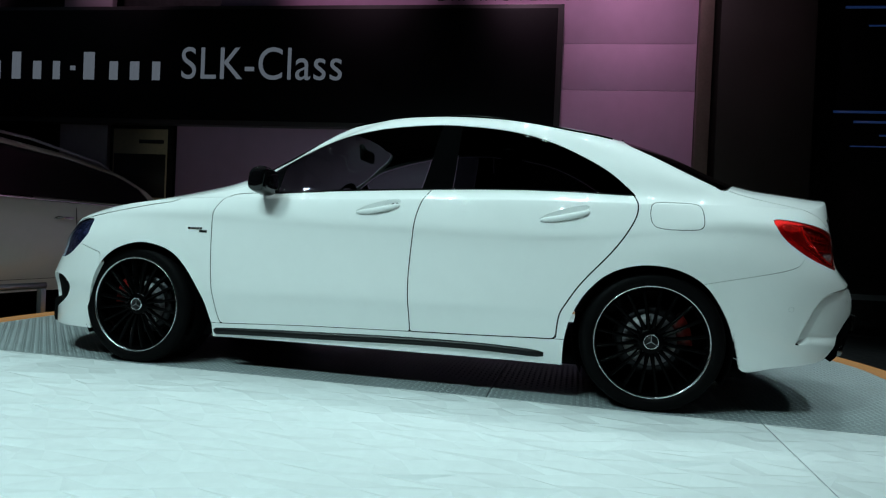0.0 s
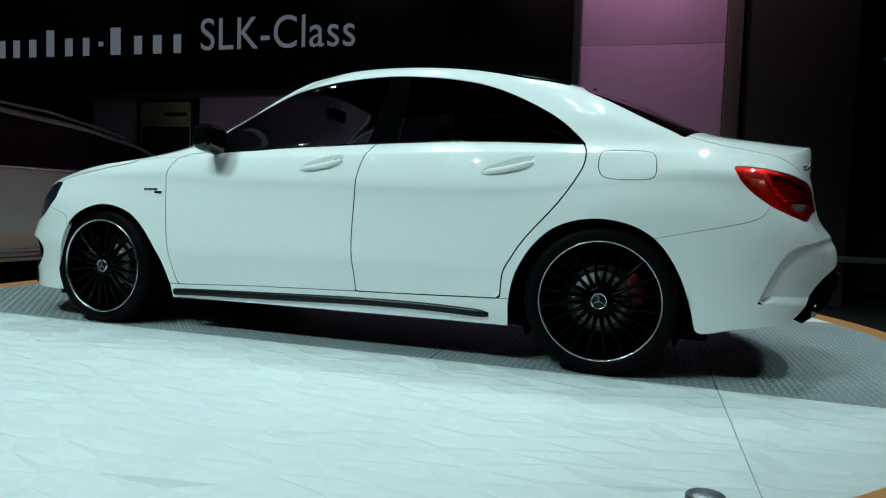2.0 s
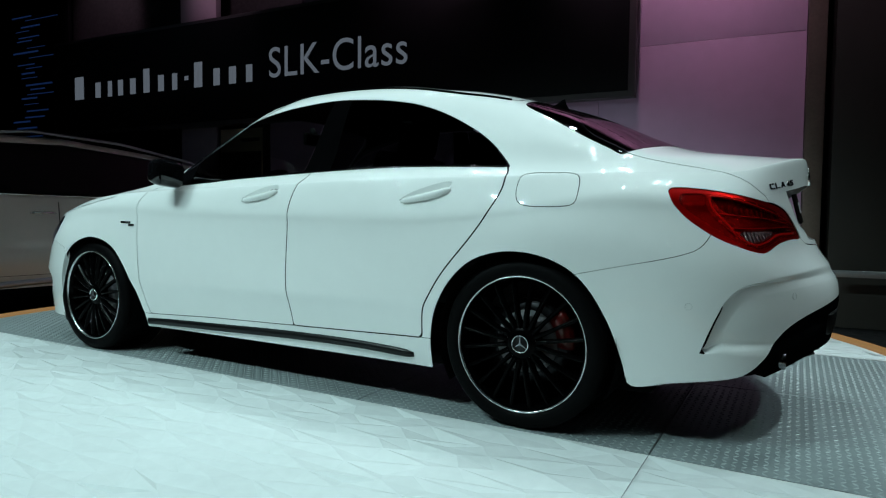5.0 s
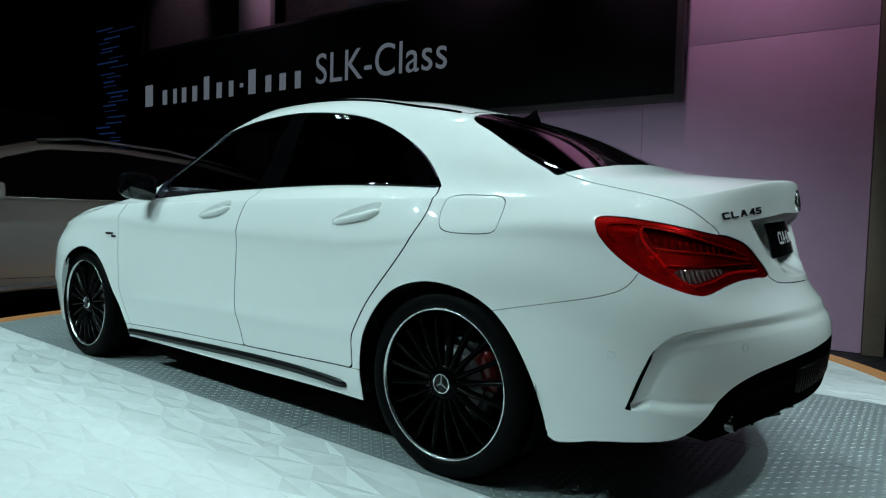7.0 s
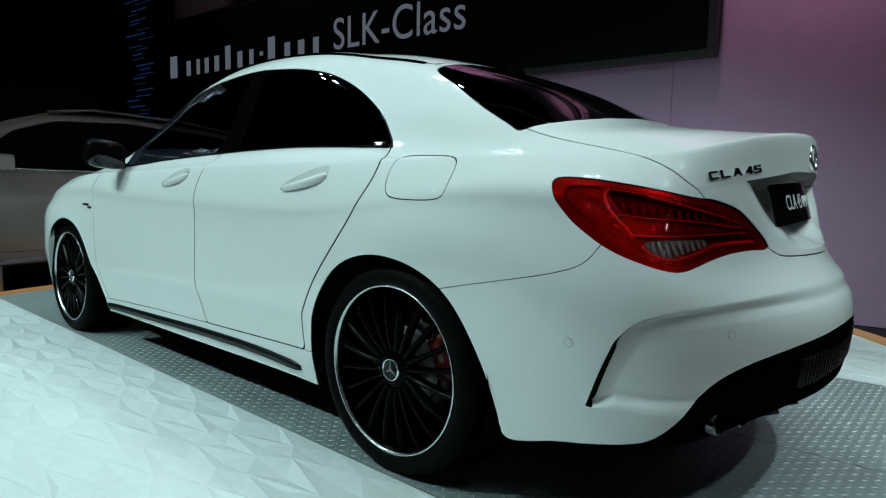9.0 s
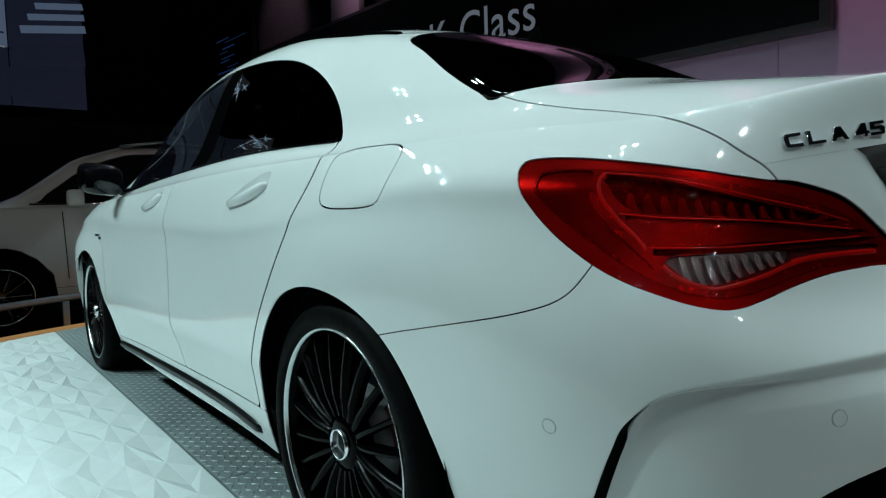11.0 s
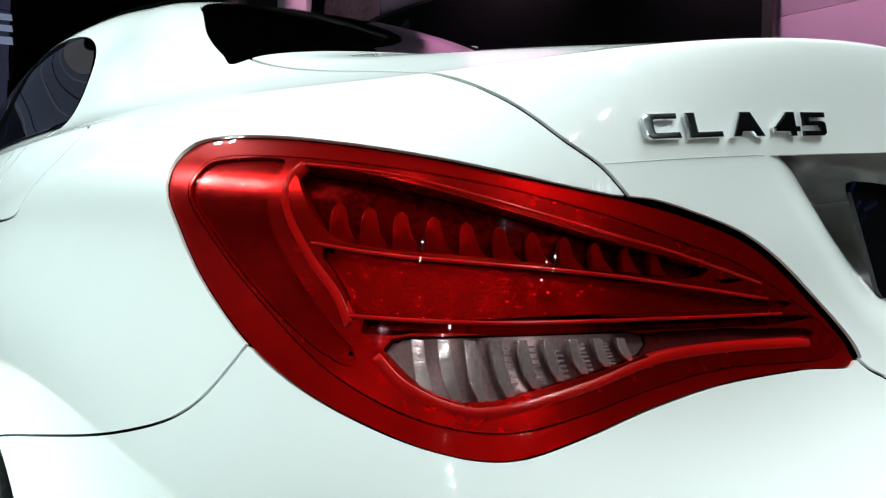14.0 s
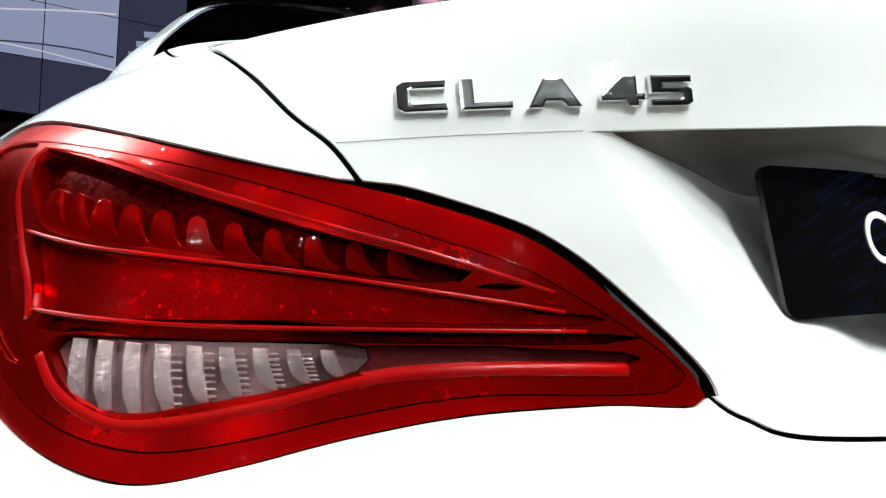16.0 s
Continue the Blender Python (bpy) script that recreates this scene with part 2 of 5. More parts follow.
# ---- body surface: lines of the half body from bumper bottom to roof, each from nose centre round the side to tail centre
LINES = dict(
    bottom=[(-.90, 0, .17), (-.86, .35, .17), (-.74, .56, .17), (-.565, .72, .17), (-.30, .79, .17), (0, .79, .17), (.42, .765, .175), (1.0, .765, .18), (1.6, .765, .18),
            (2.2, .77, .18), (2.7, .795, .18), (3.0, .775, .185), (3.25, .735, .195), (3.42, .67, .20), (3.53, .52, .20), (3.60, .28, .20), (3.62, 0, .20)],
    sill=[(-.91, 0, .29), (-.87, .37, .29), (-.73, .57, .29), (-.56, .735, .29), (-.30, .815, .29), (0, .825, .29), (.42, .79, .26), (1.0, .785, .28), (1.6, .787, .285),
          (2.2, .80, .30), (2.7, .82, .30), (3.0, .785, .30), (3.25, .752, .30), (3.45, .68, .31), (3.58, .53, .32), (3.68, .28, .32), (3.71, 0, .32)],
    low=[(-.94, 0, .45), (-.90, .37, .45), (-.755, .575, .45), (-.575, .75, .45), (-.30, .84, .45), (0, .848, .45), (.42, .832, .435), (1.0, .829, .445), (1.6, .832, .45),
         (2.2, .832, .45), (2.7, .838, .45), (3.0, .806, .45), (3.25, .776, .45), (3.47, .70, .46), (3.60, .55, .47), (3.71, .29, .47), (3.745, 0, .47)],
    mid=[(-.88, 0, .60), (-.83, .38, .60), (-.68, .58, .60), (-.52, .75, .60), (-.30, .845, .60), (0, .855, .60), (.42, .838, .56), (1.0, .832, .56), (1.6, .833, .565),
         (2.2, .838, .57), (2.7, .847, .60), (3.0, .820, .60), (3.274, .791, .60), (3.482, .703, .60), (3.60, .54, .59), (3.70, .29, .585), (3.735, 0, .58)],
    high=[(-.84, 0, .68), (-.79, .38, .68), (-.65, .58, .68), (-.50, .74, .69), (-.30, .83, .71), (0, .848, .72), (.42, .838, .70), (1.0, .832, .69), (1.6, .833, .685),
          (2.2, .838, .685), (2.7, .850, .74), (3.0, .828, .73), (3.257, .784, .72), (3.446, .697, .71), (3.54, .53, .70), (3.62, .29, .70), (3.66, 0, .70)],
    shoulder=[(-.77, 0, .745), (-.70, .39, .75), (-.58, .57, .76), (-.46, .71, .78), (-.29, .78, .81), (0, .825, .84), (.42, .838, .848), (1.0, .841, .826), (1.6, .843, .815),
              (2.2, .846, .803), (2.7, .828, .84), (3.0, .793, .88), (3.227, .754, .875), (3.405, .666, .87), (3.505, .52, .873), (3.58, .28, .905), (3.622, 0, .93)],
    edge=[(-.66, 0, .79), (-.61, .37, .79), (-.52, .54, .798), (-.42, .66, .815), (-.27, .735, .843), (0, .785, .885), (.42, .808, .915), (1.0, .812, .925), (1.6, .808, .94),
          (2.2, .798, .95), (2.7, .773, .95), (3.0, .725, .955), (3.2, .675, .955), (3.38, .60, .957), (3.49, .47, .985), (3.572, .26, 1.022), (3.612, 0, 1.038)],
    belt=[(-.40, 0, .862), (-.38, .36, .858), (-.33, .54, .858), (-.25, .65, .866), (-.10, .71, .883), (.15, .75, .915), (.50, .765, .945), (1.0, .755, .975), (1.6, .745, 1.0),
          (2.2, .733, 1.008), (2.62, .715, 1.0), (2.88, .685, 1.005), (3.06, .64, 1.005), (3.22, .56, 1.010), (3.33, .44, 1.030), (3.41, .24, 1.050), (3.44, 0, 1.058)],
    glass=[(.10, 0, .99), (.12, .34, .985), (.20, .52, .975), (.33, .64, .97), (.46, .70, .975), (.58, .71, .995), (.78, .70, 1.06), (1.1, .68, 1.12), (1.6, .67, 1.16),
           (2.15, .66, 1.15), (2.5, .655, 1.11), (2.75, .645, 1.09), (2.92, .625, 1.065), (3.04, .585, 1.052), (3.10, .44, 1.075), (3.13, .22, 1.102), (3.14, 0, 1.112)],
    pillar=[(.50, 0, 1.10), (.52, .32, 1.095), (.57, .50, 1.085), (.64, .59, 1.085), (.72, .62, 1.10), (.86, .63, 1.16), (1.05, .62, 1.245), (1.3, .605, 1.305), (1.65, .595, 1.335),
            (2.05, .593, 1.295), (2.35, .592, 1.225), (2.55, .59, 1.195), (2.70, .575, 1.175), (2.80, .53, 1.175), (2.84, .40, 1.202), (2.865, .20, 1.224), (2.87, 0, 1.230)],
    rail=[(.98, 0, 1.345), (.99, .28, 1.335), (1.0, .43, 1.32), (1.03, .50, 1.31), (1.08, .525, 1.31), (1.15, .535, 1.325), (1.28, .535, 1.36), (1.45, .53, 1.383), (1.68, .525, 1.39),
          (1.98, .525, 1.368), (2.2, .525, 1.33), (2.36, .52, 1.30), (2.48, .51, 1.28), (2.56, .47, 1.275), (2.60, .36, 1.29), (2.615, .18, 1.305), (2.62, 0, 1.31)],
    roof=[(1.25, 0, 1.405), (1.25, .22, 1.40), (1.26, .32, 1.392), (1.28, .37, 1.388), (1.31, .385, 1.39), (1.36, .39, 1.397), (1.43, .39, 1.405), (1.55, .385, 1.41), (1.70, .38, 1.412),
          (1.88, .38, 1.402), (2.03, .38, 1.383), (2.14, .375, 1.365), (2.22, .365, 1.355), (2.28, .33, 1.352), (2.30, .25, 1.358), (2.31, .13, 1.363), (2.315, 0, 1.365)],
    crown=[(x, 0, 1.424 - .03 * (x - 1.6) ** 2) for x in (1.48, 1.48, 1.49, 1.50, 1.52, 1.55, 1.58, 1.63, 1.70, 1.77, 1.83, 1.88, 1.91, 1.935, 1.945, 1.95, 1.952)])


# the roof stands fuller over the window frames
for name, lift, out in (("rail", .008, 1.0), ("roof", .028, 1.06), ("crown", .030, 1.0)):
    LINES[name] = [(x, y * out, z + lift) for x, y, z in LINES[name]]
# a second line close behind the edge keeps the tail lip crisp
LINES = {k: v for name in LINES for k, v in ([(name, LINES[name])] if name != "edge" else [("edge", LINES["edge"]), (
    "lip", [tuple(np.array(a) + (np.array(b) - np.array(a)) * (.22 if i < 13 else .10) + (0, 0, 0 if i < 13 else (i - 12) * .0016)) for i, (a, b) in enumerate(zip(LINES["edge"], LINES["belt"]))])])}


def between(name, after, before, step, tuck):
    """A further line close under another, which keeps its crease crisp along the doors."""
    made = [tuple(np.array(a) + (np.array(b) - np.array(a)) * step - (0, tuck if 6 <= i <= 9 else 0, 0)) for i, (a, b) in enumerate(zip(LINES[after], LINES[before]))]
    out = {}
    for k, v in LINES.items():
        if k == after and list(LINES).index(before) < list(LINES).index(after):
            out[name] = made
        out[k] = v
    return out


LINES = between("under", "shoulder", "high", .30, .0012)
LINES = between("turn", "low", "sill", .30, .001)


def spline(pts, counts):
    """A natural cubic through pts (n, 3) by chord length, counts[i] samples on segment i."""
    pts = np.asarray(pts, float)
    t = np.r_[0, np.cumsum(np.sqrt(np.linalg.norm(np.diff(pts, axis=0), axis=1) + 1e-9))]
    h, n = np.diff(t), len(pts)
    a, b = np.eye(n), np.zeros_like(pts)
    for i in range(1, n - 1):
        a[i, i - 1:i + 2] = h[i - 1], 2 * (h[i - 1] + h[i]), h[i]
        b[i] = 6 * ((pts[i + 1] - pts[i]) / h[i] - (pts[i] - pts[i - 1]) / h[i - 1])
    m, out = np.linalg.solve(a, b), []
    for i in range(n - 1):
        u = (np.arange(counts[i]) / counts[i])[:, None] * h[i]
        w = h[i] - u
        out.append((m[i] * w ** 3 + m[i + 1] * u ** 3) / (6 * h[i]) + (pts[i] / h[i] - m[i] * h[i] / 6) * w + (pts[i + 1] / h[i] - m[i + 1] * h[i] / 6) * u)
    return np.vstack(out + [pts[-1:]])


ACROSS = (6, 6, 6, 10, 14, 18, 22, 22, 22, 22, 22, 24, 30, 30, 26, 22)
UP = (10, 14, 5, 16, 12, 12, 4, 10, 5, 10, 14, 12, 8, 6, 6)


def body_grid():
    """The half body on the near side as a grid of points (columns from nose to tail, rows from bottom to roof)."""
    rows = []
    for pts in LINES.values():
        p = np.asarray(pts, float)
        # mirrored ends keep the curve square to the middle plane
        q = np.vstack([p[2:0:-1] * (1, -1, 1), p, p[-2:-4:-1] * (1, -1, 1)])
        c = (4, 4) + ACROSS + (4, 4)
        rows.append(spline(q, c)[8:-8])
    rows = np.array(rows)
    cols = []
    for k in range(rows.shape[1]):
        p = rows[:, k]
        q = np.vstack([p, p[-2:-3:-1] * (1, -1, 1)])
        cols.append(spline(q, UP + (2,))[:-2])
    g = np.array(cols)
    g[:, :, 1] *= -1
    return g

def inside(pts, poly):
    """Signed distance of 2D pts to a closed polygon, positive inside."""
    best, odd = np.full(len(pts), 1e9), np.zeros(len(pts), bool)
    for a, b in zip(poly, np.roll(poly, -1, 0)):
        e, w = b - a, pts - a
        t = np.clip(w @ e / max(e @ e, 1e-12), 0, 1)
        best = np.minimum(best, ((w - t[:, None] * e) ** 2).sum(1))
        cross = (a[1] > pts[:, 1]) != (b[1] > pts[:, 1])
        with np.errstate(divide="ignore", invalid="ignore"):
            odd ^= cross & (pts[:, 0] < e[0] * (pts[:, 1] - a[1]) / e[1] + a[0])
    return np.where(odd, 1, -1) * np.sqrt(best)


def clip(shell, value):
    """The part of shell (verts, normals, triangles) where value >= 0."""
    v, n, f = shell
    ok = value[f] >= 0
    keep, some = ok.all(1), ok.any(1) & ~ok.all(1)
    nv, nn, nf, made, base = [], [], [], {}, len(v)

    def cut(i, j):
        key = (min(i, j), max(i, j))
        if key not in made:
            t = value[i] / (value[i] - value[j])
            made[key] = base + len(nv)
            nv.append(v[i] + (v[j] - v[i]) * t)
            nn.append(n[i] + (n[j] - n[i]) * t)
        return made[key]

    for tri in f[some]:
        ring = []
        for i, j in zip(tri, np.roll(tri, -1)):
            if value[i] >= 0:
                ring.append(i)
            if (value[i] >= 0) != (value[j] >= 0):
                ring.append(cut(i, j))
        for k in range(1, len(ring) - 1):
            nf.append((ring[0], ring[k], ring[k + 1]))
    f2 = np.vstack([f[keep], np.array(nf, int).reshape(-1, 3)])
    v2 = np.vstack([v, np.array(nv).reshape(-1, 3)])
    n2 = np.vstack([n, np.array(nn).reshape(-1, 3)])
    used = np.unique(f2)
    back = np.zeros(len(v2), int)
    back[used] = np.arange(len(used))
    n2 = n2[used] / (np.linalg.norm(n2[used], axis=1, keepdims=True) + 1e-12)
    return v2[used], n2, back[f2]


def carve(shell, f, gap=.004):
    """Splits shell into the part inside f and the rest, with a gap between."""
    value = f(shell[0])
    return clip(shell, value - gap / 2), clip(shell, -value - gap / 2)


def rim(shell, depth=.007, where=None):
    """Turns the open edges of shell inwards, which gives the panel its thickness."""
    v, n, f = shell
    e = np.vstack([f[:, [0, 1]], f[:, [1, 2]], f[:, [2, 0]]])
    key = np.sort(e, 1)
    _, first, count = np.unique(key, axis=0, return_index=True, return_counts=True)
    e = e[first[count == 1]]
    e = e[(np.abs(v[e][:, :, 1]).max(1) > 1e-4)]
    if where is not None and len(e):
        e = e[where((v[e[:, 0]] + v[e[:, 1]]) / 2)]
    if not len(e):
        return shell
    a, b = v[e[:, 0]], v[e[:, 1]]
    out = np.cross(b - a, (n[e[:, 0]] + n[e[:, 1]]) / 2)
    out /= np.linalg.norm(out, axis=1, keepdims=True) + 1e-12
    m, k = len(e), len(v)
    i = np.arange(m)
    nv = np.vstack([a, b, b - n[e[:, 1]] * depth, a - n[e[:, 0]] * depth])
    nf = np.vstack([np.c_[k + i, k + 3 * m + i, k + 2 * m + i], np.c_[k + i, k + 2 * m + i, k + m + i]])
    return np.vstack([v, nv]), np.vstack([n, np.tile(out, (4, 1))]), np.vstack([f, nf])


def both(shell):
    """The shell with its mirror image on the far side."""
    v, n, f = shell
    return np.vstack([v, v * (1, -1, 1)]), np.vstack([n, n * (1, -1, 1)]), np.vstack([f, f[:, ::-1] + len(v)])


def far(shell):
    v, n, f = shell
    return v * (1, -1, 1), n * (1, -1, 1), f[:, ::-1]


def sunk(shell, depth):
    v, n, f = shell
    return v - n * depth, n, f


def panel(name, shell, mat, parent, label="", depth=.003):
    s = rim(shell, depth) if depth else shell
    return part(name, (s[0], s[2]), mat, parent, label, s[1])


def pair(name, shell, mat, parent, label="", depth=.003):
    """The panel on the near side and its twin on the far side."""
    return panel(name, shell, mat, parent, label, depth), panel(name, far(shell), mat, parent, label, depth)


R2 = math.sqrt(2)
xz = lambda v: v[:, [0, 2]]
qz = lambda v: np.c_[(v[:, 0] + v[:, 1]) / R2, v[:, 2]]
xy = lambda v: v[:, :2]


def region(poly, plane, limit=None):
    poly = np.asarray(poly, float)
    if limit is None:
        return lambda v: inside(plane(v), poly)
    return lambda v: np.minimum(inside(plane(v), poly), limit(v))


def line_up(points, k=8):
    return [tuple(p) for p in loop(points, k, False)]


grid = body_grid()
NU, NV = grid.shape[:2]
# the scooped rear bumper corner behind the air slit
SCOOP = np.vstack([loop([(1.821, .350), (1.830, .405), (1.841, .450), (1.853, .488), (1.872, .532), (1.888, .554), (1.905, .570), (1.930, .583), (1.985, .597), (2.09, .611), (2.25, .624), (2.4, .633), (2.62, .637), (2.8, .638)], 6, False), [(2.8, .40), (2.3, .40), (2.06, .335), (1.95, .342), (1.875, .350)]])


def scoop_depth(v):
    """How far the bumper corner is pressed in: sharp at the slit, soft and shallow towards the middle."""
    q = qz(v)[:, 0]
    sd = inside(qz(v), SCOOP)
    wide = np.interp(q, (1.90, 2.05, 2.25, 2.5), (.008, .014, .024, .034)) + np.interp(v[:, 2], (.36, .42), (.045, 0)) * np.interp(q, (1.84, 1.88), (0, 1))
    t = np.clip(sd / wide, 0, 1)
    return .021 * t * t * (3 - 2 * t) * np.clip(1 - (np.minimum(sd, .05) - .02) / .14, 0, 1) * np.interp(q, (1.95, 2.2, 2.6), (1, .75, .40)) * (v[:, 0] > 3.1)


def refine(shell, times=1):
    """Every triangle split into four."""
    for _ in range(times):
        v, n, f = shell
        e = np.vstack([f[:, [0, 1]], f[:, [1, 2]], f[:, [2, 0]]])
        key, back = np.unique(np.sort(e, 1), axis=0, return_inverse=True)
        mid = len(v) + back.reshape(3, -1)
        v2, n2 = np.vstack([v, v[key].mean(1)]), np.vstack([n, n[key].mean(1)])
        n2 = n2 / np.linalg.norm(n2, axis=1, keepdims=True)
        shell = v2, n2, np.vstack([np.c_[f[:, 0], mid[0], mid[2]], np.c_[f[:, 1], mid[1], mid[0]], np.c_[f[:, 2], mid[2], mid[1]], np.c_[mid[0], mid[1], mid[2]]])
    return shell


def pressed(shell, depth):
    """The shell pressed in by depth(points), with its normals turned to suit."""
    v, n, f = shell
    d = depth(v)
    w = v - n * d[:, None]

    def facing(p):
        fn, m = np.cross(p[f[:, 1]] - p[f[:, 0]], p[f[:, 2]] - p[f[:, 0]]), np.zeros_like(p)
        for i in range(3):
            np.add.at(m, f[:, i], fn)
        return m / (np.linalg.norm(m, axis=1, keepdims=True) + 1e-12)
    n2 = n + facing(w) - facing(v)
    return w, n2 / np.linalg.norm(n2, axis=1, keepdims=True), f


du, dv = np.gradient(grid, axis=0), np.gradient(grid, axis=1)
norm = np.cross(du, dv)
norm[:, -1] = norm[:, -2]
norm[[0, -1], :, 1] = 0
norm[:, -1, 1] = 0
norm /= np.linalg.norm(norm, axis=2, keepdims=True) + 1e-12
if norm[NU // 2, NV // 3, 1] > 0:
    norm = -norm
idx = np.arange(NU * NV).reshape(NU, NV)
a, b, c, d = idx[:-1, :-1].ravel(), idx[1:, :-1].ravel(), idx[1:, 1:].ravel(), idx[:-1, 1:].ravel()
SKIN = (grid.reshape(-1, 3), norm.reshape(-1, 3), np.vstack([np.c_[a, b, c], np.c_[a, c, d]]))
nz = np.cross(SKIN[0][SKIN[2][:, 1]] - SKIN[0][SKIN[2][:, 0]], SKIN[0][SKIN[2][:, 2]] - SKIN[0][SKIN[2][:, 0]])
if (nz * SKIN[1][SKIN[2][:, 0]]).sum() < 0:
    SKIN = (SKIN[0], SKIN[1], SKIN[2][:, ::-1])

# openings and joints of the body
ARCH_R = region(line_up([(2.30, -.1), (2.302, .20), (2.31, .32), (2.34, .43), (2.41, .548), (2.51, .634), (2.65, .673), (2.80, .657), (2.92, .59), (3.008, .465), (3.062, .32), (3.085, .19), (3.09, -.1)], 6), xz, lambda v: -.3 - v[:, 1])
ARCH_F = region(line_up([(-.32, -.1), (-.30, .21), (-.277, .37), (-.211, .525), (-.108, .622), (.045, .668), (.205, .637), (.31, .552), (.40, .41), (.445, .265), (.45, .2), (.45, -.1)], 6), xz, lambda v: -.3 - v[:, 1])
SIDE_GLASS = region(loop([(.70, .952), (.70, 1.03), (.735, 1.095), (.89, 1.202), (1.06, 1.269), (1.22, 1.309), (1.375, 1.334), (1.62, 1.350), (1.832, 1.339), (1.98, 1.321), (2.125, 1.290), (2.267, 1.236), (2.408, 1.162), (2.50, 1.10), (2.57, 1.035),
                          (2.600, 1.002), (2.58, .998), (2.28, 1.009), (2.01, 1.011), (1.628, 1.001), (1.133, .980), (.76, .956)], 6), xz, lambda v: -.40 - v[:, 1])
REAR_GLASS = region(loop([(2.55, .25), (2.56, -.25), (2.565, -.44), (2.60, -.50), (2.70, -.535), (2.85, -.586), (2.97, -.613), (3.026, -.610), (3.072, -.505), (3.11, -.37), (3.14, -.2), (3.15, 0), (3.14, .2)], 6), xy, lambda v: v[:, 2] - .9)
WINDSCREEN = region([(.40, .5), (.28, 0), (.30, -.25), (.40, -.48), (.52, -.60), (.62, -.62), (.80, -.585), (1.0, -.50), (1.03, -.45), (1.02, -.3), (1.02, 0), (1.02, .5)], xy, lambda v: v[:, 2] - .9)
ROOF = region([(1.05, .5), (1.05, -.40), (1.12, -.47), (1.3, -.487), (1.7, -.485), (2.1, -.485), (2.45, -.475), (2.53, -.44), (2.53, .5)], xy, lambda v: v[:, 2] - 1.2)
LAMP = [(1.739, .850), (1.7345, .870), (1.7365, .889), (1.748, .902), (1.775, .9055), (1.826, .902), (1.892, .892), (1.966, .879), (2.041, .865), (2.099, .856), (2.151, .845), (2.205, .827), (2.257, .790), (2.312, .734), (2.247, .730), (2.175, .724),
        (2.114, .712), (2.060, .697), (2.012, .687), (1.964, .693), (1.912, .709), (1.870, .726), (1.833, .7475), (1.796, .778), (1.771, .804), (1.753, .828)]
lamp_loop = loop(LAMP, 5)
rear = lambda v: v[:, 0] - 2.9
TAIL_LAMP = region(lamp_loop, qz, rear)
LID = region(line_up([(1.690, 1.055), (1.75, 1.025), (1.83, .998), (1.90, .978), (1.965, .953), (2.012, .927), (2.050, .898), (2.078, .879), (2.099, .856)], 6)[:-1]
             + line_up([(2.099, .856), (2.151, .845), (2.205, .827), (2.257, .790), (2.312, .735), (2.339, .720), (2.366, .711), (2.43, .707), (2.55, .705), (2.78, .705)], 6) + [(2.78, 1.3), (1.69, 1.3)], qz, lambda v: v[:, 0] - 2.98)
FLAP = region(loop([(2.672, .90), (2.680, .952), (2.715, .966), (2.79, .966), (2.865, .962), (2.897, .945), (2.905, .895), (2.898, .852), (2.862, .840), (2.79, .838), (2.72, .842), (2.685, .858)], 6), xz, lambda v: -.4 - v[:, 1])
BUMPER = region(line_up([(1.20, .52), (1.40, .575), (1.487, .604), (1.608, .639), (1.732, .674), (1.795, .702), (1.836, .749)], 6) + [(1.90, .80), (2.2, .84), (2.8, .80), (2.8, 0), (1.2, 0)], qz, lambda v: v[:, 0] - 2.75)
DIFFUSER = region(line_up([(1.55, .24), (1.628, .246), (1.640, .224), (1.662, .212), (1.70, .219), (1.76, .237), (1.85, .252), (1.92, .264), (1.965, .278), (2.005, .308), (2.055, .362), (2.12, .424), (2.214, .464), (2.34, .490), (2.45, .505), (2.586, .518), (2.75, .523)], 6) + [(2.8, 0), (1.55, 0)], qz, rear)
split_x = [(1.552, .20), (1.552, .285), (1.545, .478), (1.545, .589), (1.556, .74), (1.573, .868), (1.60, .955), (1.628, 1.003)]
FRONT_DOOR = region(line_up([(.50, .252), (.476, .36), (.464, .532), (.462, .70), (.465, .816), (.487, .88), (.552, .941), (.70, .956)], 6) + [(.74, 1.06), (1.70, 1.06)] + line_up(split_x[::-1][:-1], 6) + [(1.0, .272)], xz, lambda v: -.4 - v[:, 1])
REAR_DOOR = region(line_up(split_x[1:], 6) + [(1.70, 1.06), (2.55, 1.04)] + line_up([(2.599, 1.0), (2.617, .951), (2.602, .874), (2.519, .742), (2.38, .582), (2.312, .48), (2.28, .416), (2.268, .304)], 6) + [(1.9, .293)], xz, lambda v: -.4 - v[:, 1])
SILL = region([(.30, 0), (.44, .252), (.50, .252), (1.0, .272), (1.552, .285), (1.9, .293), (2.268, .304), (2.32, .305), (2.40, 0)], xz, lambda v: -.4 - v[:, 1])
HOOD = region(line_up([(-1.0, .66), (-.60, .735), (-.45, .772), (-.35, .79), (-.174, .826), (.083, .874), (.20, .893), (.255, .915), (.29, .96), (.36, 1.1)], 5) + [(.36, 1.3), (-1.0, 1.3)], xz)
HEAD_LAMP = region(loop([(-.70, .57), (-.66, .68), (-.55, .735), (-.44, .765), (-.343, .784), (-.262, .778), (-.29, .713), (-.364, .638), (-.455, .579), (-.56, .56)], 5), xz, lambda v: np.minimum(-.25 - v[:, 1], -.3 - v[:, 0]))
FRONT_BUMPER = region([(-1.1, .66), (-.60, .655), (-.50, .70), (-.40, .66), (-.2, .60), (-.2, 0), (-1.1, 0)], xz, lambda v: -.2 - v[:, 0])

